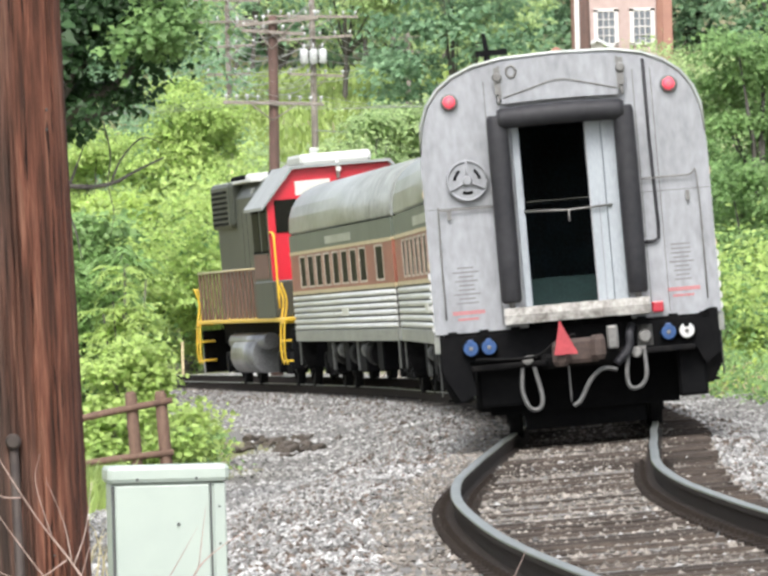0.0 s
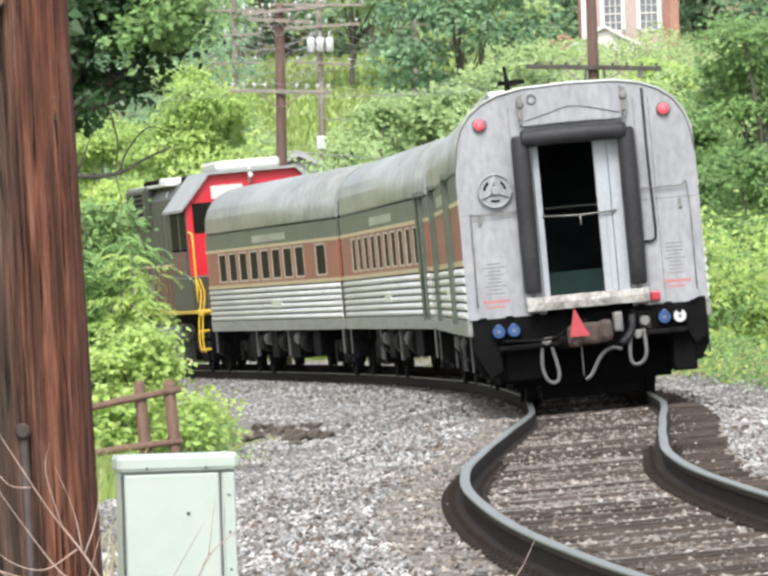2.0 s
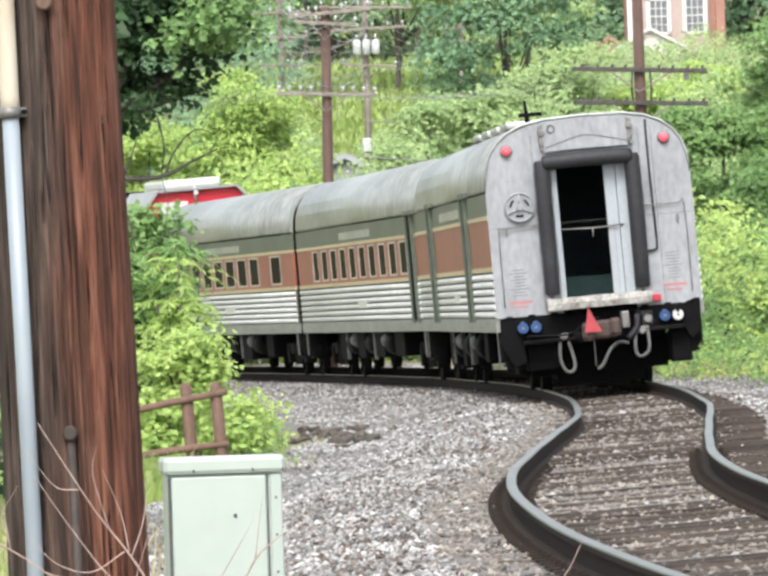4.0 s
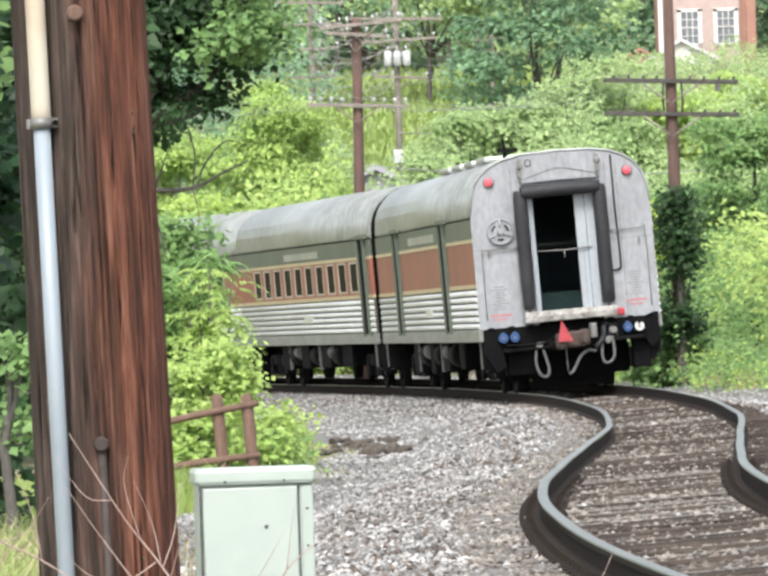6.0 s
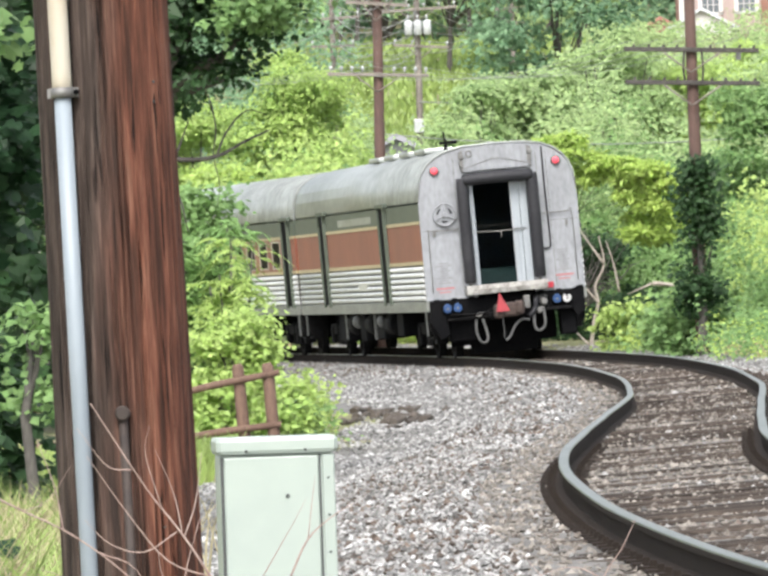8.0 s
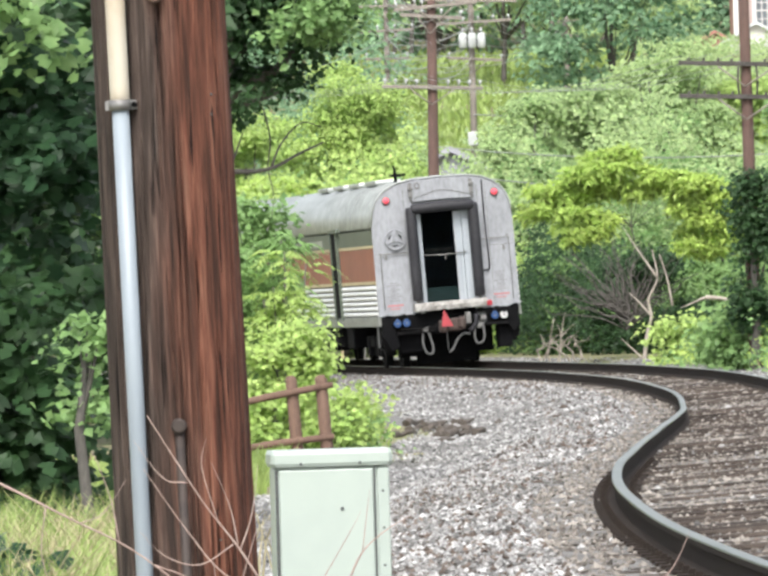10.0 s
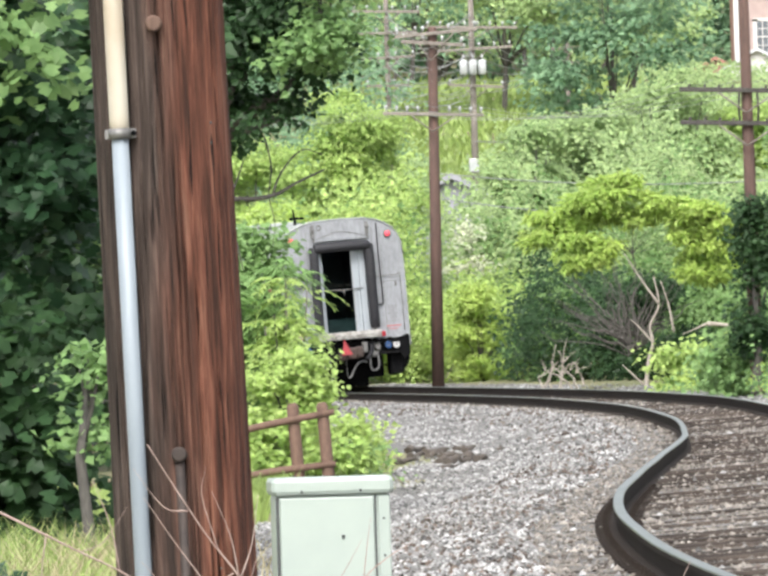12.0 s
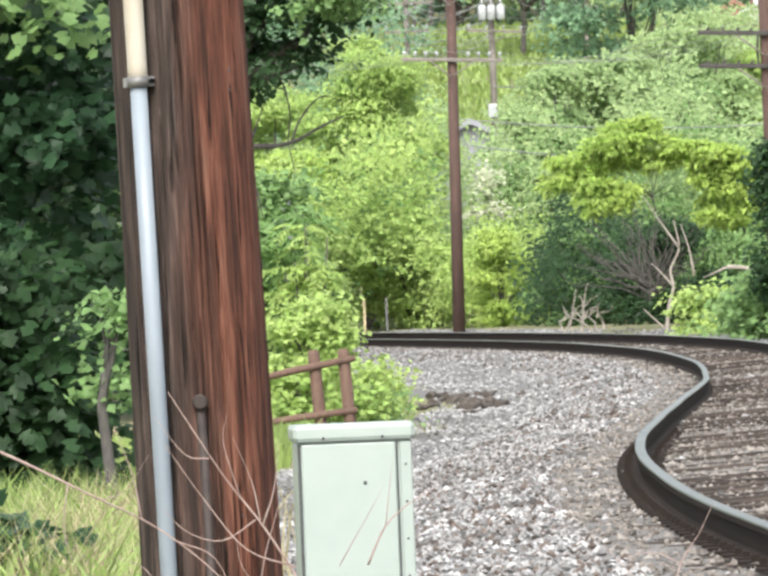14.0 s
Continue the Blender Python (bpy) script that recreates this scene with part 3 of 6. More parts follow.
    # raised sheet above the doorway with a sagging lower edge
    edge = [(-0.6, 3.5), (-0.2, 3.51), (0.2, 3.51), (0.62, 3.5)]
    head = [(0.62, 3.9), (0.3, 3.95), (0, 3.965), (-0.3, 3.95), (-0.6, 3.9)]
    part("hood_sheet", Shape().prism(edge + head, -0.1, -0.002), STEEL_PAINT, car, "dented silver hood sheet")
    for x in (-0.61, 0.63):
        part("hood_edge", Shape().box(x - 0.012, x + 0.012, -0.108, -0.002, 3.56, 3.9), GREY_METAL, car, "dark hood seam")
    part("hood_fold", Shape().tube(bend([(-0.58, -0.106, 3.56), (-0.3, -0.108, 3.64), (0, -0.108, 3.71), (0.3, -0.108, 3.65), (0.6, -0.106, 3.57)]), 0.007, 5), GREY_METAL, car, "crease in the hood sheet")
    for x in (-0.63, 0.66):
        br = Shape()
        br.box(x - 0.03, x + 0.03, -0.12, 0, 3.6, 3.88).tube([(x, -0.08, 3.6), (x, -0.16, 3.5)], 0.015, 6)
        br.disc((x, -0.1, 3.78), (0, -1, 0), 0.05, 0.05, 12)
        part("hood_bracket", br, GREY_METAL, car, "steel hood bracket")
    part("handle_ring", Shape().tube([(-0.48 + 0.05 * math.cos(a), -0.11, 3.83 + 0.06 * math.sin(a)) for a in np.linspace(0, 6.28, 13)], 0.012, 6), GREY_METAL, car)
    for x in (-1.15, 1.15):
        lamp = part("marker_lamp", Shape().disc((x, 0, 3.565), (0, -1, 0), 0.09, 0.05, 22), GREY_METAL, car, "round marker lamp housing")
        part("red_lens", Shape().tube([(x, -0.045, 3.565), (x, -0.08, 3.565), (x, -0.1, 3.565)], [0.07, 0.06, 0.03], 18), RED_GLOW, lamp, "glowing red lens")
        for dx, dz in ((0.06, 0.03), (-0.03, 0.06)):
            part("lens_guard", Shape().tube([(x - dx, -0.07, 3.565 - dz), (x, -0.104, 3.565), (x + dx, -0.07, 3.565 + dz)], 0.007, 5), GREY_METAL, lamp, "thin wire guard")
    # wheel-shaped brake housing
    fx, fz = -1.03, 2.735
    fan = part("brake_wheel", Shape().disc((fx, 0, fz), (0, -1, 0), 0.215, 0.05, 28), STEEL_PAINT, car, "round silver brake wheel plate")
    part("wheel_rim", Shape().tube([(fx + 0.205 * math.cos(a), -0.06, fz + 0.205 * math.sin(a)) for a in np.linspace(0, 2 * math.pi, 33)], 0.014, 6), STEEL_PAINT, fan)
    part("hub", Shape().disc((fx, -0.05, fz), (0, -1, 0), 0.055, 0.05, 14), STEEL_PAINT, fan)
    for k in range(3):
        a = math.radians(90 + 120 * k)
        part("spoke", Shape().tube([(fx, -0.07, fz), (fx + 0.2 * math.cos(a), -0.065, fz + 0.2 * math.sin(a))], 0.012, 6), STEEL_PAINT, fan)
    for a0 in (5, 125, 245):
        arc = [math.radians(a0 + 12 * i) for i in range(5)]
        part("wheel_slot", Shape().tube([(fx + 0.13 * math.cos(a), -0.052, fz + 0.13 * math.sin(a)) for a in arc], 0.016, 6), BLACK, fan)
    # pipes, grab irons and seams
    part("conduit", Shape().tube([(0.9, -0.03, 3.85), (0.9, -0.03, 3.0), (0.92, -0.03, 2.1), (0.91, -0.03, 1.97), (0.86, -0.03, 1.94), (0.72, -0.03, 1.94)], 0.017, 8), RUBBER, car, "dark conduit on the rear wall")
    for pts in ([(0.78, -0.04, 2.6), (1.26, -0.05, 2.6), (1.36, -0.05, 2.55), (1.37, -0.05, 1.3)], [(-0.78, -0.04, 2.44), (-1.3, -0.05, 2.44), (-1.36, -0.05, 2.38), (-1.37, -0.05, 1.3)]):
        part("grab_iron", Shape().tube(bend(pts), 0.009, 6), GREY_METAL, car, "thin steel grab iron")
    for x in (0.968, -0.78, 0.78):
        part("sheet_seam", Shape().box(x - 0.003, x + 0.003, -0.004, 0, 1.2, 3.75), FLUTE_DARK, car)
    part("sheet_seam", Shape().box(-1.48, 1.48, -0.003, 0, 2.455, 2.46), FLUTE_DARK, car)
    for x in (-1.25, 1.25):
        part("iron_bracket", Shape().box(x - 0.02, x + 0.02, -0.05, 0, 2.34, 2.44), GREY_METAL, car)
    rng = random.Random(8)
    for cx, cz in ((-1.13, 1.62), (1.13, 1.68)):
        for k in range(9):
            w = rng.uniform(0.07, 0.14)
            part("stencil_line", Shape().box(cx - w, cx + w, -0.004, 0, cz + 0.2 - k * 0.046, cz + 0.218 - k * 0.046), PRINT, car, "line of small black stencilling")
        part("stencil_footer", Shape().box(cx - 0.17, cx + 0.17, -0.004, 0, cz - 0.28, cz - 0.24).box(cx - 0.12, cx + 0.1, -0.004, 0, cz - 0.34, cz - 0.315), PRINT_RED, car, "red stencilled line")
    for k in range(9):
        x = -1.32 + k * 0.33
        part("wall_foot", Shape().box(x - 0.05, x + 0.05, -0.03, 0.03, 1.1, 1.17), BLACK, car)
    # buffer plate, end sill and coupler
    buf = Shape()
    n = 16
    sec = []
    for i in range(n + 1):
        x, da, db = -0.76 + 1.52 * i / n, rng.uniform(-0.006, 0.006), rng.uniform(-0.004, 0.004)
        sec += [(x, 0, 1.2), (x, -0.3 + db, 1.2 + da), (x, -0.32 - db, 1.29), (x, -0.31 + db, 1.37 + da), (x, 0, 1.37)]
    fs = [(5 * i + k, 5 * i + 5 + k, 5 * i + 5 + (k + 1) % 5, 5 * i + (k + 1) % 5) for i in range(n) for k in range(5)]
    buf.add(sec, fs + [(4, 3, 2, 1, 0), tuple(5 * n + k for k in range(5))])
    part("buffer_plate", buf, CANVAS, car, "stained pale buffer plate")
    part("tail_reflector", Shape().box(0.78, 0.9, -0.1, 0, 1.2, 1.31, chamfer=0.012), RED_PLASTIC, car, "small red reflector")
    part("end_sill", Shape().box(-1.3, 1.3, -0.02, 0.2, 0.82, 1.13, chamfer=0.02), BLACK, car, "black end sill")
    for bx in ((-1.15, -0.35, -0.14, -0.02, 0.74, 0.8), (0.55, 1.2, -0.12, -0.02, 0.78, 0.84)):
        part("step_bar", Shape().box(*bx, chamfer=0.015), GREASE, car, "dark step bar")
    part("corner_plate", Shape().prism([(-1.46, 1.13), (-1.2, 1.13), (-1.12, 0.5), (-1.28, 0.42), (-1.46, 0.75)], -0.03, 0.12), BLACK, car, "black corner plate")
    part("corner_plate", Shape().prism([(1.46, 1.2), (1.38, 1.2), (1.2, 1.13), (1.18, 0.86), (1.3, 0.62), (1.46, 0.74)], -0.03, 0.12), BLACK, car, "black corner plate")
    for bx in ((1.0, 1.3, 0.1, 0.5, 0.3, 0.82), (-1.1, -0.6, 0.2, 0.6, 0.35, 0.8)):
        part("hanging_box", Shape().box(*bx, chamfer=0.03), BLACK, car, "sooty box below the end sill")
    # two black plates added to stand in for the deep shade under the car
    part("shade_plate", Shape().box(-1.0, 1.0, 0.9, 1.0, 0.25, 0.85), BLACK, car, "black plate added for the shade under the car")
    part("low_shade_plate", Shape().box(-0.64, 0.64, 1.0, 1.06, 0.07, 0.5, chamfer=0.01), BLACK, car, "black plate added for the shade between the wheels")
    for x, mat in ((-1.14, BLUE_CAP), (-0.95, BLUE_CAP), (0.93, BLUE_CAP), (1.12, WHITE_CAP)):
        c = part("receptacle", Shape().disc((x, -0.02, 0.98), (0, -1, 0), 0.095, 0.09, 16), BLACK, car, "electrical receptacle")
        part("cap", Shape().disc((x, -0.1, 0.98), (0, -1, 0), 0.08, 0.04, 16), mat, c, "coloured hinged cap")
        part("cap_hinge", Shape().box(x - 0.03, x + 0.03, -0.145, -0.1, 1.02, 1.075, chamfer=0.008), BLACK if mat is WHITE_CAP else mat, c)
        part("cap_boss", Shape().disc((x, -0.14, 0.98), (0, -1, 0), 0.022, 0.02, 10), GREY_METAL, c)
    part("small_lamp", Shape().disc((0.68, -0.03, 0.96), (0, -1, 0), 0.07, 0.12, 12).box(0.6, 0.76, -0.02, 0.0, 0.86, 1.08), GREY_METAL, car, "grey fitting on the end sill")
    cp = Shape().box(-0.18, 0.2, -0.35, 0.3, 0.74, 1.0, chamfer=0.04).box(-0.3, -0.12, -0.5, -0.2, 0.72, 0.98, chamfer=0.05).box(0.1, 0.26, -0.48, -0.2, 0.76, 1.02, chamfer=0.05)
    part("coupler", cp, COUPLER, car, "rusty knuckle coupler")
    part("lever_bracket", Shape().box(0.28, 0.4, -0.3, -0.18, 0.86, 1.1, chamfer=0.02), GREY_METAL, car, "pale worn bracket beside the coupler")
    part("uncoupling_lever", Shape().tube(bend([(-1.1, -0.2, 0.86), (-0.5, -0.24, 0.84), (-0.25, -0.3, 0.98), (-0.05, -0.34, 1.04)]), 0.016, 6), GREASE, car, "bent uncoupling lever")
    part("draft_casting", Shape().box(-0.42, 0.5, -0.12, 0.1, 0.7, 0.86, chamfer=0.04), GREASE, car, "dark draft casting")
    for x in (-0.56, 0.58):
        part("hose_valve", Shape().disc((x, -0.06, 0.8), (0, -1, 0), 0.06, 0.08, 10).box(x - 0.02, x + 0.1, -0.13, -0.06, 0.83, 0.86), GREY_METAL, car, "worn hose valve")
    part("air_pipe", Shape().tube(bend([(0.55, -0.02, 1.08), (0.52, -0.16, 1.0), (0.5, -0.18, 0.85), (0.36, -0.2, 0.7)]), 0.045, 8), RUBBER, car, "thick dark air pipe")
    flag = Shape().add([(-0.2, -0.53, 1.2), (-0.03, -0.55, 0.84), (-0.28, -0.56, 0.84), (-0.2, -0.5, 1.2), (-0.03, -0.52, 0.84), (-0.28, -0.53, 0.84)],
                       [(0, 2, 1), (3, 4, 5), (0, 1, 4, 3), (1, 2, 5, 4), (2, 0, 3, 5)])
    part("flag", flag, RED_FLAG, car, "faded red flag on the coupler")
    for pts in ([(-0.62, -0.1, 0.74), (-0.64, -0.16, 0.5), (-0.58, -0.2, 0.32), (-0.48, -0.2, 0.3), (-0.44, -0.18, 0.42), (-0.5, -0.1, 0.74)],
                [(0.5, -0.1, 0.84), (0.46, -0.16, 0.6), (0.48, -0.2, 0.45), (0.58, -0.2, 0.44), (0.66, -0.18, 0.55), (0.66, -0.1, 0.84)],
                [(0.36, -0.2, 0.64), (0.22, -0.25, 0.66), (0.08, -0.28, 0.56), (-0.04, -0.3, 0.36), (-0.12, -0.3, 0.3)],
                [(-0.14, -0.3, 0.72), (-0.14, -0.3, 0.34)]):
        part("hose", Shape().tube(bend(pts), 0.024 if len(pts) > 2 else 0.01, 8), HOSE, car, "hanging grey hose")
    # roof fittings near the rear
    for y in (3.0, 5.6, 8.2, 10.8):
        part("roof_hatch", Shape().box(-0.95, -0.35, y, y + 1.5, 3.93, 4.03, chamfer=0.03), ROOF, car, "low roof hatch")
    part("antenna", Shape().tube([(-0.72, 1.3, 3.85), (-0.72, 1.3, 4.12), (-0.74, 1.32, 4.3)], [0.045, 0.03, 0.018], 8).box(-0.84, -0.5, 1.27, 1.33, 4.06, 4.12), BLACK, car, "black whistle on the roof")


def locomotive():
    """Hood unit with its cab next to the train; its rear is at y = 0."""
    loco = thing("locomotive", "red and dark green diesel locomotive with yellow handrails", "locomotive")
    L = 16.0
    wheels = []
    part("frame", Shape().box(-1.5, 1.5, 0.2, L, 1.34, 1.42, chamfer=0.02), YELLOW, loco, "yellow walkway edge")
    part("underframe", Shape().box(-0.95, 0.95, 0.3, L - 0.1, 0.9, 1.335), BLACK, loco)
    cab_outline = [(-1.5, 1.42), (-1.5, 3.65), (-0.95, 4.3), (0.95, 4.3), (1.5, 3.65), (1.5, 1.42)]
    cab = part("cab", Shape().prism(cab_outline, 1.72, 4.6), LOCO_DARK, loco, "dark green cab sides")
    part("cab_end", Shape().prism(cab_outline, 1.6, 1.715), LOCO_RED, cab, "bright red cab end")
    part("cab_roof", Shape().prism([(-1.62, 3.54), (-1.62, 3.6), (-0.98, 4.36), (0.98, 4.36), (1.62, 3.6), (1.62, 3.54), (0.95, 4.305), (-0.95, 4.305)], 1.45, 4.62), LOCO_GREY, cab, "pale grey sloping cab roof")
    part("air_conditioner", Shape().box(-0.72, 0.7, 2.0, 4.2, 4.36, 4.58, chamfer=0.06), LOCO_WHITE, cab, "white roof unit")
    for y0, y1 in ((1.95, 2.85), (3.2, 4.3)):
        w = part("cab_window", Shape().box(-1.512, -1.5, y0, y1, 2.75, 3.5, chamfer=0.005), GLASS, cab, "dark side window")
        part("window_frame", Shape().box(-1.52, -1.5, y0 - 0.04, y1 + 0.04, 2.7, 2.75).box(-1.52, -1.5, y0 - 0.04, y1 + 0.04, 3.5, 3.55), BLACK, w)
    part("end_window", Shape().box(-1.36, -0.92, 1.575, 1.6, 3.08, 3.72, chamfer=0.006), GLASS, cab, "dark end window")
    part("horn", Shape().tube([(-0.05, 1.56, 4.06), (-0.05, 1.56, 4.4)], 0.035, 8).tube([(-0.05, 1.6, 4.24), (-0.05, 1.4, 4.24)], [0.03, 0.055], 10), LOCO_WHITE, cab)
    part("short_hood", Shape().box(-0.95, 0.95, 0.4, 1.6, 1.42, 2.5, chamfer=0.12), LOCO_RED, loco, "red short hood")
    part("number_board", Shape().box(-0.92, -0.22, 1.58, 1.6, 3.78, 4.06, chamfer=0.008), LOCO_WHITE, cab, "pale blank number board")
    part("long_hood", Shape().prism([(-0.95, 1.42), (-0.95, 3.9), (-0.75, 4.2), (0.75, 4.2), (0.95, 3.9), (0.95, 1.42)], 4.6, L - 0.6), LOCO_DARK, loco, "dark green long hood")
    part("radiator_box", Shape().box(-1.08, 1.08, 11.8, L - 0.8, 3.3, 4.25, chamfer=0.08), LOCO_DARK, loco, "flared radiator section")
    grille = Shape()
    for k in range(7):
        grille.box(-1.1, -1.07, 12.2, L - 1.1, 3.38 + k * 0.11, 3.44 + k * 0.11)
    part("radiator_grille", grille, BLACK, loco)
    for y in (5.4, 9.0):
        part("hood_light", Shape().disc((-0.86, y, 4.0), (-1, 0, 0.4), 0.07, 0.06, 12), LOCO_WHITE, loco, "small pale light on the hood")
    part("hood_top_edge", Shape().box(-0.98, -0.7, 8.6, L - 0.7, 4.2, 4.27, chamfer=0.02), LOCO_WHITE, loco, "pale worn edge of the hood top")
    part("side_panel", Shape().box(-1.515, -1.5, 2.1, 4.4, 2.2, 2.68, chamfer=0.004), RUST_PANEL, cab, "rust brown panel below the cab window")
    part("exhaust", Shape().box(-0.4, 0.4, 9.5, 10.3, 4.2, 4.42, chamfer=0.05), BLACK, loco)
    for k in range(3):
        part("roof_fan", Shape().disc((0, 12.6 + 1.4 * k, 4.22), (0, 0, 1), 0.6, 0.2, 18), LOCO_WHITE if k < 1 else BLACK, loco, "round roof fan")
    for k in range(8):
        part("hood_door", Shape().box(-0.965, -0.945, 5.0 + k * 0.82, 5.74 + k * 0.82, 1.6, 3.6, chamfer=0.005), LOCO_DARK if k > 1 else RUST_PANEL, loco, "flat hood door")
    rail = Shape()
    for k in range(16):
        y = 5.0 + k * 0.68
        part("stanchion", Shape().box(-1.47, -1.43, y, y + 0.17, 1.42, 2.4, chamfer=0.008), RUST_PANEL, loco, "brown handrail stanchion")
    rail.tube([(-1.45, 4.8, 2.42), (-1.45, L - 0.6, 2.42)], 0.022, 6)
    part("handrail", rail, CREAM, loco, "pale walkway handrail")
    for y in (0.35, L - 0.5):
        st = Shape()
        for o in (0.0, 0.55):
            st.tube(bend([(-1.5, y + o, 0.5), (-1.54, y + o, 0.75), (-1.5, y + o, 1.3), (-1.42, y + o, 1.75), (-1.5, y + o, 2.1)]), 0.019, 8)
        for z in (0.55, 0.95, 1.3):
            st.box(-1.52, -1.2, y, y + 0.55, z, z + 0.04)
        part("step_ladder", st, YELLOW, loco, "yellow corner steps")
    part("grab_pole", Shape().tube(bend([(-1.5, 0.9, 1.6), (-1.5, 0.9, 2.9), (-1.5, 1.1, 3.08), (-1.5, 1.62, 3.1)]), 0.021, 8), YELLOW, loco, "yellow grab pole by the cab")
    part("battery_box", Shape().box(-1.52, -0.95, 1.5, 4.6, 1.42, 2.15, chamfer=0.03), LOCO_DARK, loco)
    part("fuel_tank", Shape().prism([(-1.2 + 0.28 * math.cos(a), 0.66 + 0.36 * math.sin(a)) for a in np.linspace(1.6, 4.7, 10)] + [(1.2, 0.3), (1.3, 1.0)], 6.4, 10.4, True), SILVER, loco, "dull silver fuel tank")
    part("air_tank", Shape().tube([(-1.2, 5.2, 0.95), (-1.2, 11.5, 0.95)], 0.17, 14), SILVER, loco, "dull silver air tank")
    part("pilot", Shape().box(-1.4, 1.4, 0.1, 0.2, 0.4, 1.2, chamfer=0.02), BLACK, loco)
    part("pilot", Shape().box(-1.4, 1.4, L, L + 0.1, 0.3, 1.2, chamfer=0.02), BLACK, loco)
    part("drawbar", Shape().box(-0.12, 0.12, -0.4, 0.2, 0.76, 1.0), GREASE, loco)
    truck(loco, 3.4, wheels, 2.74)
    truck(loco, L - 3.4, wheels, 2.74)
    return loco, wheels, L


CAR = 23.9
GAP = 0.75
base_windows = lambda y0, n, pitch, w: [(y0 + k * pitch, y0 + k * pitch + w, 1.97, 2.56) for k in range(n)]

# ---- the run of the train: seconds and distance of its rear along the line of sight ----
RUN = natural_spline([(-1, 76.4), (0, 84.45), (1, 92.45), (2, 100.6), (3, 109.0), (4, 117.4), (5.2, 127.2), (6.5, 137.6), (7.5, 146.7), (8.5, 155.7), (9.8, 167.6), (11, 178.7), (12, 187.4), (12.5, 191.6), (13, 195.1), (13.5, 198.4), (14, 202.6), (15, 210.5)])


def run_s(t):
    return float(np.interp(float(RUN(t)), _ys, _arc))


def riding(s_rear, length, inset=3.4):
    """Pose of a vehicle whose rear is at s_rear, carried by its two trucks."""
    a, _ = along(s_rear + inset)
    b, _ = along(s_rear + length - inset)
    d = (b - a).normalized()
    yaw = math.degrees(math.atan2(-d.x, d.y))
    pitch = math.degrees(math.asin(d.z))
    return Matrix.Translation(a - Vector((0, 0, 0.04))) @ pose(0, 0, 0, pitch, 0, yaw) @ pose(0, 0, 0, 0, -LEAN, 0) @ pose(0, -inset, 0)


LEAN = math.degrees(CANT / 1.5)


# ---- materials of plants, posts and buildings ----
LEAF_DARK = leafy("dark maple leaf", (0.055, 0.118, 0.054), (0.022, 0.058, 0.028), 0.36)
# leaf green with shade put into its colour
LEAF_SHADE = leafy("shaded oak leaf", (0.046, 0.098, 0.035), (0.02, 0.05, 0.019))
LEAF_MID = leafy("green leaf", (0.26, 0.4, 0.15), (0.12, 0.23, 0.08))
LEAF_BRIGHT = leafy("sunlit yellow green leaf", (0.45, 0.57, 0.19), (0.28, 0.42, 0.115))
LEAF_SUMAC = leafy("feathery sumac leaf", (0.28, 0.43, 0.16), (0.15, 0.28, 0.09))
LEAF_LIME = leafy("lime green sumac leaf", (0.47, 0.59, 0.16), (0.29, 0.43, 0.1))
# distance haze is put into these two paler, bluer leaf colours
LEAF_HAZE = leafy("haze-tinted far leaf", (0.26, 0.4, 0.23), (0.1, 0.2, 0.11))
LEAF_FAR = leafy("haze-paled green leaf", (0.42, 0.53, 0.25), (0.24, 0.36, 0.15))
GRASS = leafy("meadow grass", (0.33, 0.43, 0.13), (0.2, 0.29, 0.085))
STRAW = leafy("dry straw", (0.5, 0.44, 0.27), (0.34, 0.3, 0.17), 0.6)
BLOSSOM = leafy("creamy white blossom", (0.7, 0.7, 0.58), (0.55, 0.6, 0.4), 0.6)
BARK = material("grey brown bark", (0.115, 0.106, 0.095), 0.9, second=(0.055, 0.05, 0.045), scale=4, stretch=(3, 3, 0.6), fine=20, bump=0.5)
DEADWOOD = material("bleached dead wood", (0.4, 0.36, 0.31), 0.85, second=(0.24, 0.21, 0.18), scale=6, fine=22)
TWIG = material("dry bramble twig", (0.42, 0.33, 0.29), 0.8, second=(0.24, 0.16, 0.14), scale=9, fine=40)
POLE_FAR = material("reddish weathered pole", (0.13, 0.075, 0.06), 0.85, second=(0.065, 0.042, 0.036), scale=3, stretch=(6, 6, 0.5), fine=12, bump=0.3)
ARM = material("grey crossarm timber", (0.27, 0.24, 0.21), 0.85, second=(0.15, 0.13, 0.115), scale=5)
ARM_OLD = material("sooty old crossarm timber", (0.085, 0.078, 0.072), 0.9, second=(0.03, 0.027, 0.025), scale=7, fine=20, bump=0.4)
WIRE = material("old grey wire", (0.32, 0.33, 0.33), 0.6, 0.2)
INSULATOR = material("white insulator", (0.5, 0.52, 0.52), 0.25)
CABINET = material("pale green grey cabinet enamel", (0.36, 0.415, 0.375), 0.42, second=(0.315, 0.365, 0.335), scale=2.2, fine=9, bump=0.03, amount=0.5)
CABINET_DARK = material("dark cabinet gap", (0.06, 0.065, 0.065), 0.7)
FENCE_WOOD = material("red brown split fence wood", (0.17, 0.105, 0.075), 0.85, second=(0.1, 0.06, 0.046), scale=5, stretch=(4, 4, 0.7), fine=20, bump=0.5)
PIPE_GREY = material("blue grey conduit", (0.27, 0.31, 0.345), 0.45, second=(0.21, 0.245, 0.28), scale=3, stretch=(1, 1, 0.3), fine=14)
